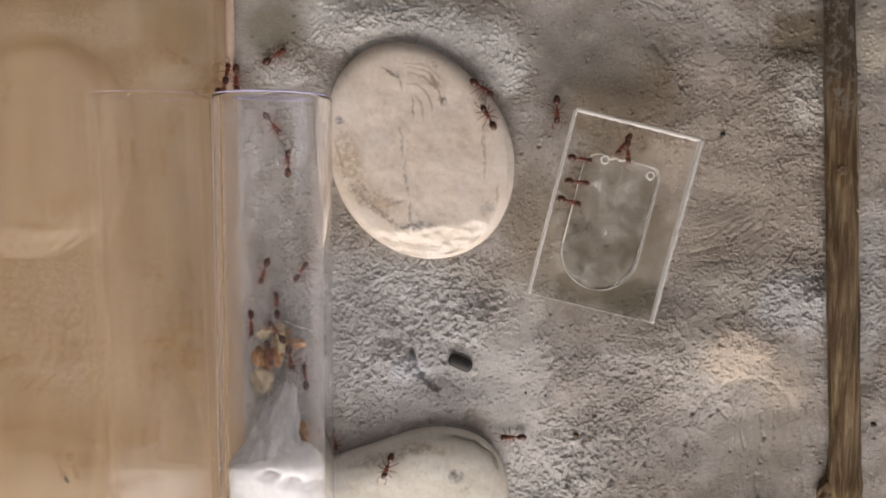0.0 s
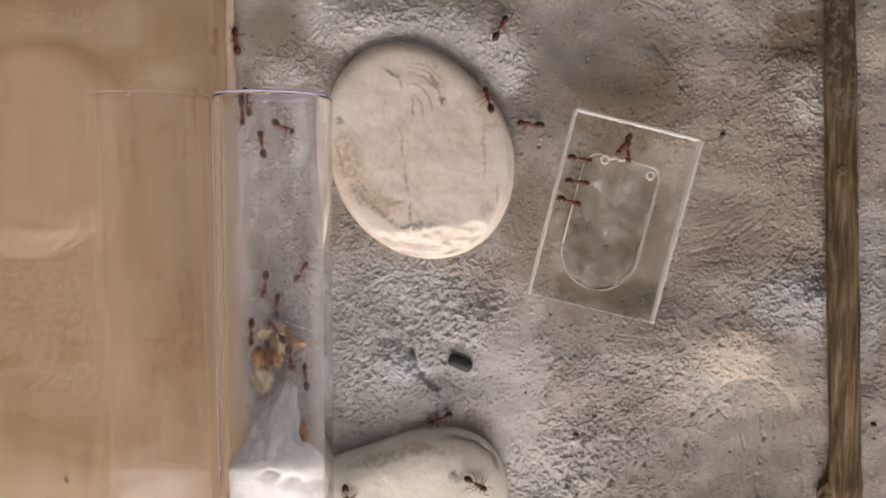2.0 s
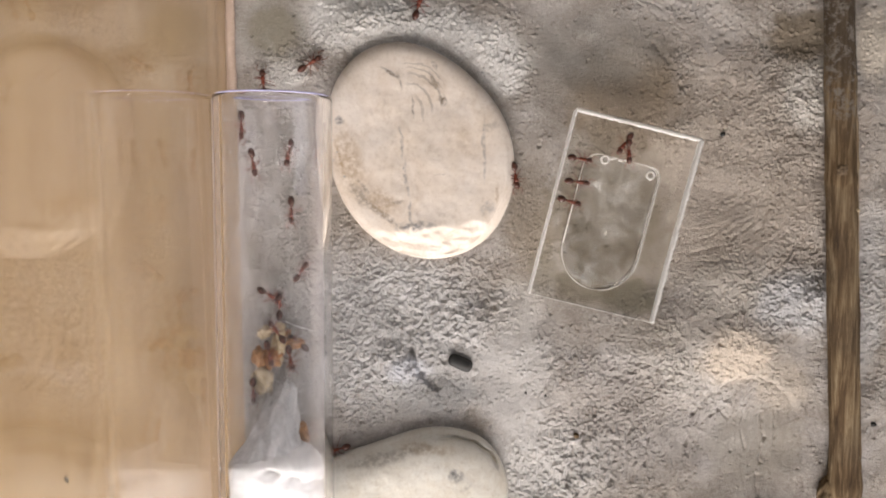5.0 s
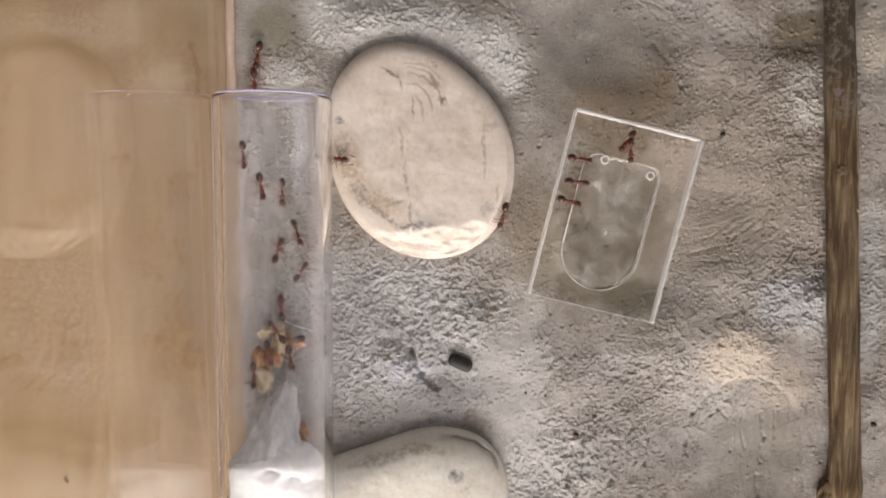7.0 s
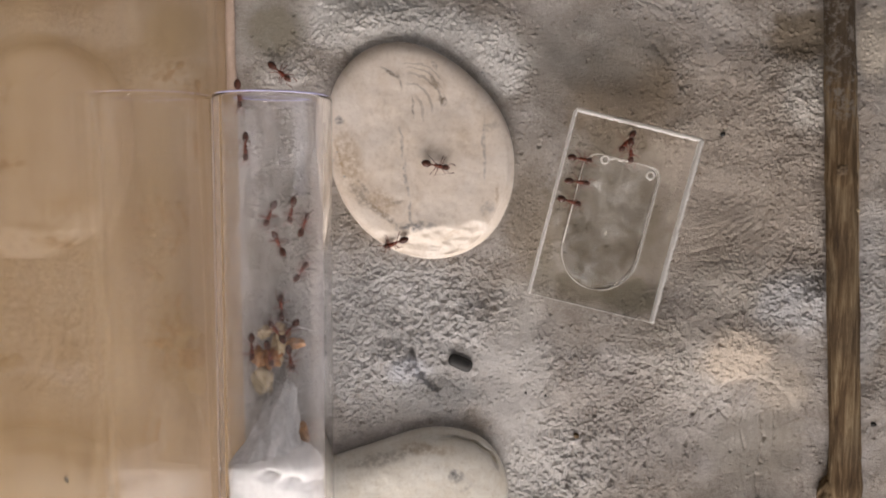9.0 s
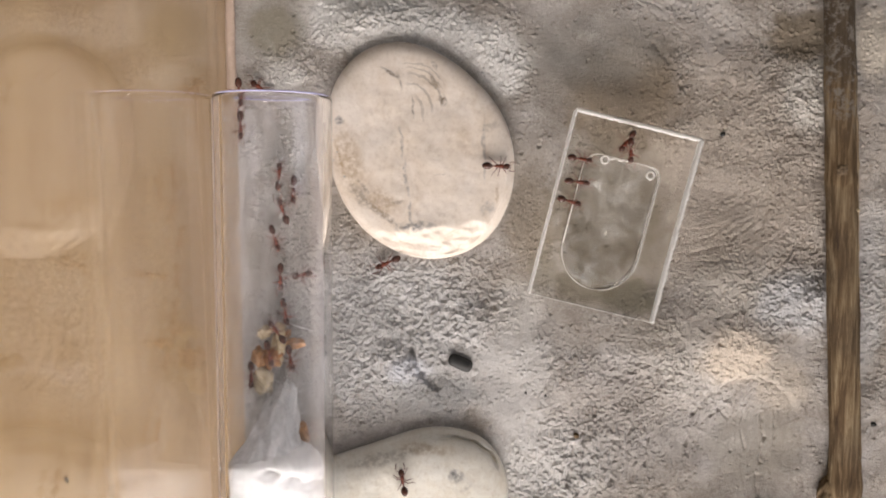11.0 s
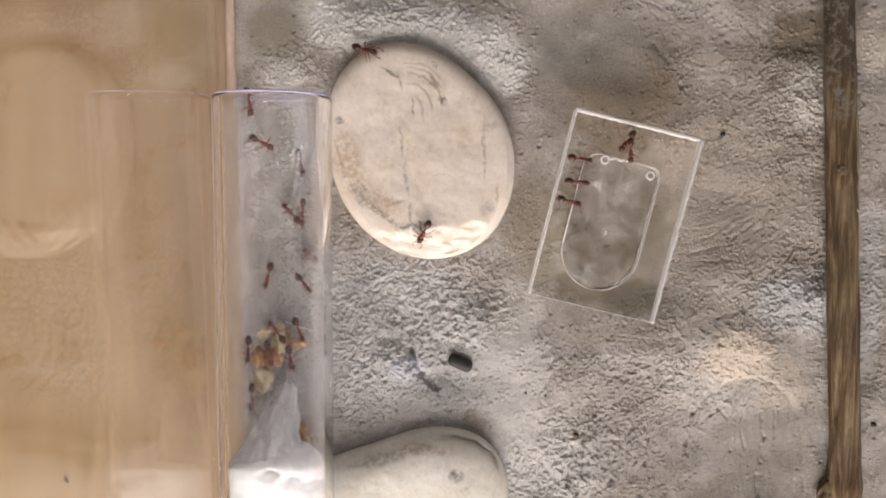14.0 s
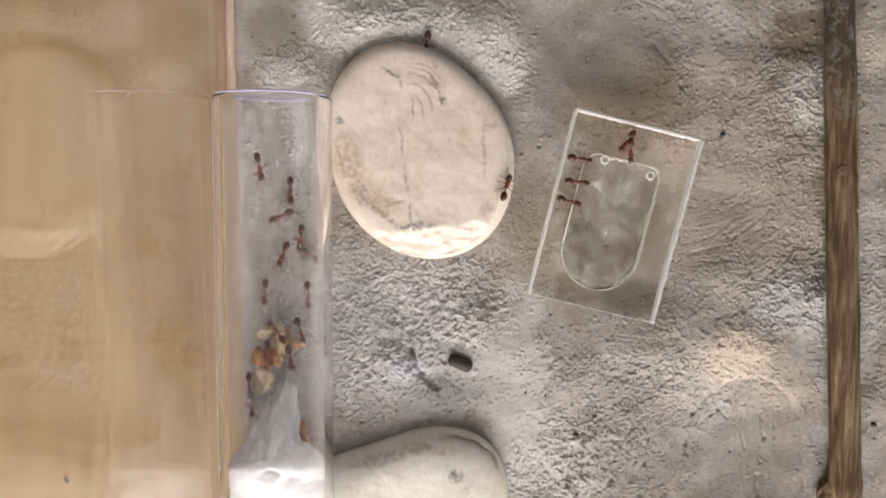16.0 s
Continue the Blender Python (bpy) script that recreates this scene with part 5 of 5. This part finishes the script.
def motions():
    """Where each ant goes: surface, seconds, place on it in millimetres, heading in degrees."""
    first = ant("red-brown ant drinking at the feeder's pocket")
    plans = []
    a = first
    way = route([
        ("f", 0, 20.38, 1.59, -10), ("f", 16, 20.38, 1.59, -10)])
    plans.append((a, way))
    a = copy_thing(first, Matrix())
    a["label"] = "red-brown ant drinking at the feeder's pocket"
    way = route([
        ("f", 0, 19.98, -1.76, -7), ("f", 16, 19.98, -1.76, -7)])
    plans.append((a, way))
    a = copy_thing(first, Matrix())
    a["label"] = "red-brown ant drinking at the feeder's pocket"
    way = route([
        ("f", 0, 18.82, -4.62, -17), ("f", 16, 18.82, -4.62, -17)])
    plans.append((a, way))
    a = copy_thing(first, Matrix())
    a["label"] = "red-brown ant leaning over another at the pocket"
    way = route([
        ("f", 0, 26.26, 3.48, -125), ("f", 4.4, 26.26, 3.48, -125), ("f", 6, 26.78, 3.97, -126), ("f", 16, 26.78, 3.97, -126)])
    plans.append((a, way))
    a = copy_thing(first, Matrix())
    a["label"] = "red-brown ant drinking at the pocket's top edge"
    way = route([
        ("f", 0, 27.07, 2.49, -86), ("f", 4.4, 27.07, 2.49, -86), ("f", 6, 27.48, 2.57, -89), ("f", 16, 27.48, 2.57, -89)])
    plans.append((a, way))
    # those that walk about stand taller than those that drink
    first = copy_thing(first, Matrix())
    first.scale = (1.1, 1.1, 1.1)
    a = first
    a["label"] = "red-brown ant resting in the test tube"
    way = route([
        ("t", 0, -20.46, -14.83, 43), ("t", 9.2, -20.46, -14.83, 43), ("t", 10.4, -20.27, -15.19, 21), ("t", 11.5, -20.19, -15.62, 3),
        ("t", 12, -20.38, -16.05, -13), ("t", 12.5, -20.05, -16.28, -12), ("t", 13.5, -20.05, -16.28, -12), ("t", 14, -19.98, -16.91, -33),
        ("t", 14.5, -19.69, -17.31, -41), ("t", 15, -19.79, -17.53, -46), ("t", 15.5, -19.36, -18.32, -61), ("t", 16, -19.31, -18.69, -84)])
    plans.append((a, way))
    a = copy_thing(first, Matrix())
    a["label"] = "dark red ant walking about in the test tube"
    way = route([
        ("t", 0, -25.06, 6.47, -52), ("t", 1, -24.93, 6.56, -53), ("t", 1.5, -24.03, 6.52, -31), ("t", 2, -23.16, 6.15, -27),
        ("t", 2.5, -21.65, 5.01, -47), ("t", 3, -20.19, 2.80, -73), ("t", 3.5, -20.49, 1.06, -95), ("t", 4, -21.63, -1.69, -101),
        ("t", 5, -22.31, -6.20, -91), ("t", 6.5, -21.38, -9.31, -79), ("t", 7, -21.16, -9.52, -66), ("t", 7.5, -20.26, -8.76, -18),
        ("t", 8, -19.57, -8.30, 28), ("t", 8.5, -19.66, -8.14, 42), ("t", 9, -19.81, -7.77, 57), ("t", 10, -20.22, -4.14, 97),
        ("t", 11.5, -26.00, 1.27, 79), ("t", 12, -24.84, 6.80, 74), ("t", 12.5, -23.67, 7.68, 43), ("t", 13, -20.99, 6.90, -11),
        ("t", 13.5, -20.28, 3.09, -79), ("t", 14, -20.36, 0.81, -74), ("t", 14.5, -20.03, -1.56, -72), ("t", 15, -20.22, -3.77, -84),
        ("t", 15.5, -20.38, -7.38, -87), ("t", 16, -20.66, -10.26, -101)])
    plans.append((a, way))
    a = copy_thing(first, Matrix())
    a["label"] = "reddish ant walking out of the tube onto the stones"
    way = route([
        ("t", 0, -22.77, 1.28, 89), ("t", 0.5, -23.96, 1.78, 128), ("t", 1, -26.89, 0.52, 173), ("t", 1.5, -27.01, 3.59, 104),
        ("t", 2, -27.08, 4.04, 99), ("t", 2.5, -26.65, 8.21, 90), ("t", 3, -26.39, 9.29, 90), ("t", 4, -26.36, 9.46, 89),
        ("g", 4.9, -26.61, 12.82, 94), ("g", 5.5, -27.22, 15.50, 99), ("g", 5.7, -27.61, 16.73, 137), ("g", 5.9, -28.20, 16.52, 220),
        ("g", 6.3, -28.37, 14.64, 256), ("g", 6.6, -28.28, 13.03, 267), ("g", 6.8, -27.99, 12.78, 272), ("g", 7.7, -27.92, 12.45, 269),
        ("t", 7.95, -27.98, 10.36, -105), ("t", 8.2, -28.52, 9.86, -110), ("t", 8.5, -29.90, 10.37, -89), ("t", 9.2, -29.94, 10.53, -88),
        ("t", 11.3, -29.85, 10.78, -87), ("t", 12, -29.75, 11.04, -87), ("t", 12.5, -29.45, 10.21, -82), ("t", 13, -28.89, 9.87, -85),
        ("t", 13.5, -28.96, 9.38, -89), ("t", 14, -28.75, 9.48, -80), ("t", 14.5, -28.19, 8.80, -80), ("t", 15, -28.38, 6.06, -91),
        ("t", 15.5, -27.92, 3.53, -84), ("t", 16, -27.51, 0.19, -77)])
    plans.append((a, way))
    a = copy_thing(first, Matrix())
    a["label"] = "red-brown ant near the brood in the test tube"
    way = route([
        ("t", 0, -27.25, -15.26, -113), ("t", 0.5, -27.46, -15.72, -121), ("t", 1, -27.33, -16.89, -109), ("t", 2, -27.12, -17.25, -98),
        ("t", 3, -27.26, -18.48, -94), ("t", 4, -27.19, -19.21, -91), ("t", 5.2, -25.94, -18.36, -18), ("t", 6.5, -25.27, -13.70, 89),
        ("t", 7, -24.69, -11.65, 70), ("t", 7.5, -24.63, -10.75, 79), ("t", 8, -24.12, -10.50, 75), ("t", 8.5, -24.20, -10.50, 86),
        ("t", 9, -24.76, -10.71, 115), ("t", 9.9, -25.37, -11.08, 207), ("t", 10.6, -25.37, -11.17, 281), ("t", 11.5, -24.89, -9.43, 293),
        ("t", 12, -24.25, -10.50, 311), ("t", 12.5, -24.85, -11.77, 282), ("t", 13, -25.41, -12.92, 260), ("t", 13.5, -25.92, -14.74, 257),
        ("t", 14, -26.60, -16.00, 253), ("t", 14.5, -27.22, -16.86, 244), ("t", 15, -27.45, -17.22, 245), ("t", 15.5, -27.27, -17.96, 255),
        ("t", 16, -27.13, -18.53, 265)])
    plans.append((a, way))
    a = copy_thing(first, Matrix())
    a["label"] = "brown ant tending the brood in the test tube"
    way = route([
        ("t", 0, -25.23, -19.89, 93), ("t", 2, -25.24, -20.15, 80), ("t", 4, -24.98, -19.98, 89), ("t", 6.5, -24.44, -20.30, 93),
        ("t", 9.2, -24.44, -20.21, 92), ("t", 10.3, -24.36, -16.02, -32), ("t", 11, -24.45, -16.24, -92), ("t", 11.5, -24.83, -17.00, -103),
        ("t", 12, -25.98, -19.34, -112), ("t", 12.5, -27.34, -20.92, -119), ("t", 13, -29.55, -23.83, -101), ("t", 13.5, -29.51, -24.96, -97),
        ("t", 14, -29.75, -26.70, -97), ("t", 14.5, -30.15, -27.45, -100), ("t", 15, -30.10, -28.81, -94), ("t", 15.5, -29.79, -30.88, -87),
        ("t", 16, -29.74, -32.21, -89)])
    plans.append((a, way))
    a = copy_thing(first, Matrix())
    a["label"] = "reddish ant climbing the tube's inner wall"
    way = route([
        ("g", 0, -30.60, 13.24, -90), ("t", 0.5, -29.74, 9.77, -88), ("t", 1, -29.93, 9.33, -86), ("t", 1.5, -29.88, 8.35, -86),
        ("t", 2, -29.73, 8.05, -86), ("t", 2.5, -29.68, 7.66, -79), ("t", 3, -29.28, 7.13, -75), ("t", 3.5, -29.20, 4.91, -68),
        ("t", 4, -28.71, 2.94, -73), ("t", 6.5, -27.89, -2.30, -84), ("t", 7, -27.28, -2.68, -79), ("t", 7.5, -25.62, 0.31, -8),
        ("t", 8, -21.61, -2.40, -61), ("t", 8.5, -21.38, -4.84, -97), ("t", 9, -22.31, -6.16, -105), ("t", 10.2, -21.38, -4.50, -55),
        ("t", 11.5, -22.06, -2.41, -120), ("t", 12, -21.19, -1.90, -101), ("t", 12.5, -21.06, -1.77, -93), ("t", 13, -20.20, -2.93, -78),
        ("t", 13.5, -20.66, -5.29, -98), ("t", 14, -20.21, -6.53, -99), ("t", 14.5, -20.24, -7.62, -99), ("t", 15, -22.02, -9.71, -137),
        ("t", 15.5, -24.06, -11.99, -132), ("t", 16, -24.04, -12.81, -113)])
    plans.append((a, way))
    a = copy_thing(first, Matrix())
    a["label"] = "pale red ant on the tube's wall by the acrylic"
    way = route([
        ("w", 0, 11.28, 6.75, -79), ("w", 0.5, 11.79, 4.07, -80), ("w", 1, 13.11, 2.28, -113), ("t", 1.5, -29.05, 9.21, -86),
        ("t", 2, -28.92, 9.46, -78), ("t", 2.5, -28.82, 9.31, -81), ("t", 3, -28.78, 9.84, -63), ("t", 3.5, -29.62, 9.66, -86),
        ("t", 4, -29.70, 9.09, -92), ("t", 6.5, -30.06, 1.35, -88), ("t", 7, -29.71, 1.81, -80), ("t", 7.5, -29.86, 1.48, -86),
        ("t", 8, -28.88, 1.83, -76), ("t", 8.5, -29.50, 2.87, -85), ("t", 9, -29.39, 3.08, -91), ("t", 10.4, -29.84, 4.55, -93),
        ("t", 11.5, -29.99, 6.85, -92), ("t", 12, -29.85, 5.55, -90), ("t", 12.5, -29.72, 5.20, -85), ("t", 13, -29.88, 4.55, -88),
        ("t", 13.5, -29.29, 5.31, -65), ("t", 14, -26.81, 3.88, -24), ("t", 14.5, -23.86, 2.15, -29), ("t", 15, -22.83, 0.73, -54),
        ("t", 15.5, -22.31, -1.78, -75), ("t", 16, -22.42, -3.33, -91)])
    plans.append((a, way))
    a = copy_thing(first, Matrix())
    a["label"] = "red-brown ant climbing the acrylic wall's foot"
    way = route([
        ("w", 0, 14.14, 3.54, -38), ("w", 0.5, 13.66, 2.83, -26), ("w", 1, 13.39, 4.80, -47), ("w", 1.5, 15.16, 5.50, -59),
        ("g", 2, -30.51, 19.18, 96), ("g", 2.5, -28.95, 20.08, -27), ("g", 3, -27.24, 16.52, -69), ("g", 3.5, -25.10, 13.07, -36),
        ("g", 4, -23.50, 13.40, -1), ("g", 4.2, -22.82, 13.81, 19), ("g", 4.9, -20.20, 15.29, 23), ("g", 5.2, -17.86, 17.75, 59),
        ("g", 5.7, -18.42, 22.24, 145), ("g", 6.1, -22.33, 24.26, 187), ("g", 6.3, -25.20, 21.79, 229), ("g", 6.4, -26.39, 20.81, 222),
        ("g", 6.6, -27.23, 18.53, 240), ("g", 6.8, -27.53, 16.69, 251), ("g", 7, -27.45, 16.57, 259), ("g", 7.5, -27.10, 15.17, 258),
        ("g", 8, -26.03, 14.27, 284), ("g", 8.5, -24.70, 14.18, 313), ("g", 9, -24.02, 14.31, 320), ("g", 9.6, -23.58, 13.32, 260),
        ("g", 10.3, -25.28, 12.53, 220), ("g", 11, -27.09, 12.12, 146), ("g", 11.7, -27.17, 12.08, 51), ("g", 12, -26.32, 12.91, 54),
        ("g", 12.5, -23.27, 16.44, 49), ("g", 13, -21.73, 18.57, 50), ("g", 13.5, -15.75, 19.71, 6), ("g", 14, -10.98, 17.06, -24),
        ("g", 14.5, -8.46, 14.50, -29), ("g", 15, -4.63, 17.01, 15), ("g", 15.5, 0.29, 16.56, -6), ("g", 15.7, 0.70, 17.11, -60),
        ("g", 15.85, -0.66, 17.42, -80), ("g", 16, -2.51, 18.03, -99)])
    plans.append((a, way))
    a = copy_thing(first, Matrix())
    a["label"] = "dark red ant leaving the cream pebble"
    way = route([
        ("g", 0, 5.61, 11.52, -29), ("g", 0.5, 7.08, 10.75, -45), ("g", 1, 8.17, 13.07, 25), ("g", 1.5, 7.94, 16.48, 99), ("g", 2, 8.49, 20.89, 62),
        ("g", 2.5, 11.22, 23.21, 37), ("g", 3, 12.95, 24.42, 6), ("g", 3.5, 19.14, 23.74, -10), ("g", 4, 23.29, 25.88, 49),
        ("g", 5, 25.49, 29.50, 67), ("g", 16, 25.49, 29.50, 67)])
    plans.append((a, way))
    a = copy_thing(first, Matrix())
    a["label"] = "dark red ant that walks over the pebble into the tube"
    way = route([
        ("g", 0, 6.39, 7.85, 120), ("g", 0.5, 5.93, 8.45, 122), ("g", 1, 6.39, 8.95, 87), ("g", 1.5, 7.27, 8.40, 73), ("g", 2, 6.27, 10.30, 103),
        ("g", 2.5, 2.00, 12.87, 157), ("g", 3, -5.42, 15.02, 191), ("g", 3.5, -14.12, 16.65, 187), ("g", 3.6, -16.47, 15.79, 200),
        ("g", 3.8, -17.92, 13.65, 238), ("t", 4, -19.19, 10.53, -108), ("t", 4.2, -20.93, 6.94, -111), ("t", 5.3, -23.18, 0.61, -100),
        ("t", 6.5, -23.66, -2.41, -72), ("t", 7, -23.89, -3.55, -89), ("t", 7.5, -23.91, -4.31, -102), ("t", 8, -24.65, -5.36, -111),
        ("t", 8.5, -25.57, -6.62, -108), ("t", 9, -26.11, -6.69, -117), ("t", 9.8, -27.03, -6.59, -199), ("t", 10.4, -26.45, -5.55, -271),
        ("t", 11.5, -22.00, -6.07, -233), ("t", 13, -22.08, -6.03, -232), ("t", 13.5, -22.35, -5.99, -230), ("t", 14, -22.52, -6.20, -223),
        ("t", 14.5, -23.62, -6.55, -206), ("t", 15, -24.34, -6.84, -159), ("t", 16, -24.47, -6.93, -157)])
    plans.append((a, way))
    a = copy_thing(first, Matrix())
    a["label"] = "dark red ant walking round the cream pebble"
    way = route([
        ("g", 0, 16.95, 8.68, -88), ("g", 0.5, 16.83, 7.89, -89), ("g", 1, 15.46, 6.81, -130), ("g", 1.5, 14.83, 6.85, -163),
        ("g", 2, 12.72, 6.85, -186), ("g", 2.5, 10.91, 6.94, -183), ("g", 3, 9.67, 7.24, -191), ("g", 3.5, 9.64, 4.24, -104),
        ("g", 4, 10.07, 1.93, -69), ("g", 5.2, 10.90, -1.79, -83), ("g", 6.5, 9.41, -6.67, -86), ("g", 7, 8.39, -6.80, -96),
        ("g", 7.5, 5.64, -7.59, -165), ("g", 8, 1.37, -8.19, -173), ("g", 8.5, -3.73, -8.98, -173), ("g", 9, -7.32, -10.51, -150),
        ("g", 10.2, -7.88, -12.76, -145), ("g", 11.5, -9.52, -14.66, -162), ("g", 12, -14.41, -14.66, -187), ("g", 12.2, -15.22, -14.53, -181),
        ("g", 12.5, -17.74, -13.53, -208), ("g", 12.9, -19.26, -12.59, -209), ("g", 16, -19.26, -12.59, -209)])
    plans.append((a, way))
    a = copy_thing(first, Matrix())
    a["label"] = "dark red ant crossing the cream pebble"
    way = route([
        ("g", 0, -17.33, 2.34, -96), ("g", 6.6, -17.33, 2.34, -96), ("g", 7, -15.45, 1.64, -6), ("g", 7.5, -12.42, 1.09, -13),
        ("g", 8, -9.04, 0.59, -11), ("g", 8.5, -4.74, 1.24, 2), ("g", 9, -0.82, 0.67, -12), ("g", 10.3, 4.18, 0.84, 4), ("g", 11.5, 10.25, 0.23, -7),
        ("g", 12, 10.35, -1.07, -51), ("g", 12.5, 8.76, -4.71, -101), ("g", 13, 6.33, -5.82, -143), ("g", 13.5, 0.54, -6.05, -178),
        ("g", 14, -2.90, -9.14, -115), ("g", 14.25, -2.41, -9.57, -71), ("g", 14.5, 0.37, -8.65, -11), ("g", 15, 6.21, -6.33, 26),
        ("g", 15.5, 9.11, -5.91, 3), ("g", 15.75, 9.53, -4.72, 42), ("g", 16, 9.21, -2.27, 72)])
    plans.append((a, way))
    a = copy_thing(first, Matrix())
    a["label"] = "reddish ant at the far edge of the plaster"
    way = route([
        ("g", 0, -6.94, 29.90, 90), ("g", 3.3, -6.73, 29.90, 98), ("g", 3.6, -6.36, 29.90, -74), ("g", 4, -5.07, 23.33, -87),
        ("g", 4.2, -5.24, 21.46, -93), ("g", 4.5, -4.91, 21.34, -48), ("g", 4.8, -3.95, 22.24, 55), ("g", 5.2, -3.56, 26.48, 93),
        ("g", 5.6, -6.31, 30.90, 117), ("g", 16, -6.31, 30.90, 117)])
    plans.append((a, way))
    a = copy_thing(first, Matrix())
    a["label"] = "brown ant walking over the grey stone"
    way = route([
        ("g", 0, -8.46, -44.95, -110), ("g", 0.5, -7.75, -44.14, -88), ("g", 1, -6.27, -43.70, -70), ("g", 1.5, -2.20, -45.15, -30),
        ("g", 2, 5.03, -47.44, -32), ("g", 2.5, 6.29, -48.34, -48), ("g", 3, 8.28, -51.84, -66), ("g", 4.5, 8.54, -55.07, -96),
        ("g", 9.5, -2.03, -52.91, -180), ("g", 11.5, -6.93, -44.89, -286), ("g", 12, -8.47, -42.68, -218), ("g", 12.5, -14.40, -43.72, -174),
        ("g", 13, -16.66, -42.09, -225), ("g", 13.4, -17.79, -41.23, -205), ("g", 13.9, -19.50, -41.14, -185), ("g", 16, -19.50, -41.14, -185)])
    plans.append((a, way))
    a = copy_thing(first, Matrix())
    a["label"] = "brown ant at the edge of the grey stone"
    way = route([
        ("g", 0, -17.01, -41.77, -80), ("g", 0.9, -16.68, -43.13, -80), ("g", 1.5, -14.13, -46.75, -69), ("g", 2, -14.43, -49.58, -80),
        ("g", 3, -13.11, -54.12, -63), ("g", 16, -13.11, -54.12, -63)])
    plans.append((a, way))
    a = copy_thing(first, Matrix())
    a["label"] = "pale red ant crossing the plaster by the dark seed"
    way = route([
        ("g", 0, 10.61, -41.36, -179), ("g", 0.5, 6.43, -38.44, -222), ("g", 1, 3.14, -35.84, -185), ("g", 1.5, 1.62, -36.64, -158),
        ("g", 2, -0.70, -38.53, -156), ("g", 2.5, -2.10, -39.07, -173), ("g", 3, -2.75, -36.56, -227), ("g", 3.5, -8.86, -36.02, -163),
        ("g", 4, -11.56, -39.97, -129), ("g", 4.8, -15.71, -42.90, -153), ("g", 5.3, -17.83, -43.58, -180), ("g", 6, -20.03, -43.85, -174),
        ("g", 16, -20.03, -43.85, -174)])
    plans.append((a, way))
    a = copy_thing(first, Matrix())
    a["label"] = "dark ant on the tube wall beside the brood"
    way = route([
        ("t", 0, -29.25, -22.89, -88), ("t", 1, -29.46, -23.82, -94), ("t", 2, -29.28, -24.22, -95), ("t", 2.5, -29.46, -25.53, -99),
        ("t", 3, -29.69, -26.84, -97), ("t", 3.5, -29.52, -27.10, -91), ("t", 4, -29.31, -30.62, -86), ("t", 5.5, -29.14, -33.50, -89),
        ("t", 8.4, -29.20, -27.85, -94), ("t", 9, -29.27, -26.42, -91), ("t", 11.5, -29.46, -31.44, -88), ("t", 12, -29.47, -31.78, -87),
        ("t", 12.5, -29.43, -32.97, -92), ("t", 14, -29.42, -34.06, -91), ("t", 16, -29.42, -35.08, -92)])
    plans.append((a, way))
    a = copy_thing(first, Matrix())
    a["label"] = "brown ant beside the orange crumbs"
    way = route([
        ("t", 0, -20.16, -30.54, 100), ("t", 1.9, -20.16, -30.54, 100), ("t", 2.5, -19.58, -30.72, 105), ("t", 3, -20.32, -28.06, 117),
        ("t", 3.5, -20.06, -27.02, 95), ("t", 4.2, -20.71, -26.24, 106), ("t", 5.5, -22.14, -25.51, 184), ("t", 6.5, -22.67, -25.62, 179),
        ("t", 10, -23.31, -23.38, 243), ("t", 11.5, -23.77, -20.99, 298), ("t", 12, -23.06, -22.58, 302), ("t", 12.5, -22.27, -23.42, 301),
        ("t", 13, -21.51, -23.85, 295), ("t", 14, -21.15, -24.17, 297), ("t", 16, -20.86, -24.26, 293)])
    plans.append((a, way))
    a = copy_thing(first, Matrix())
    a["label"] = "dark ant on the brood pile"
    way = route([
        ("b", 0, -22.70, -28.23, -81), ("b", 16, -22.70, -28.23, -81)])
    plans.append((a, way))
    a = copy_thing(first, Matrix())
    a["label"] = "dark ant on the brood pile"
    way = route([
        ("b", 0, -24.90, -23.75, 128), ("b", 16, -24.90, -23.75, 128)])
    plans.append((a, way))
    a = copy_thing(first, Matrix())
    a["label"] = "brown ant on the brood pile"
    way = route([
        ("b", 0, -25.91, -27.50, -78), ("b", 16, -25.91, -27.50, -78)])
    plans.append((a, way))
    a = copy_thing(first, Matrix())
    a["label"] = "dark red ant running over the plaster past the tube's mouth"
    way = route([
        ("g", 0, -24.68, 16.89, 33), ("g", 0.3, -21.81, 18.69, 43), ("g", 0.6, -18.40, 20.85, 27), ("g", 0.9, -16.36, 23.49, 65),
        ("g", 1.2, -15.91, 26.08, 89), ("g", 1.5, -16.14, 30.70, 98), ("g", 2.5, -16.57, 31.94, 97), ("g", 16, -16.57, 31.94, 97)])
    plans.append((a, way))
    for a, way in plans:
        for leg, rows in gait(a, way):
            walk(leg, rows)
        walk(a, way)


motions()
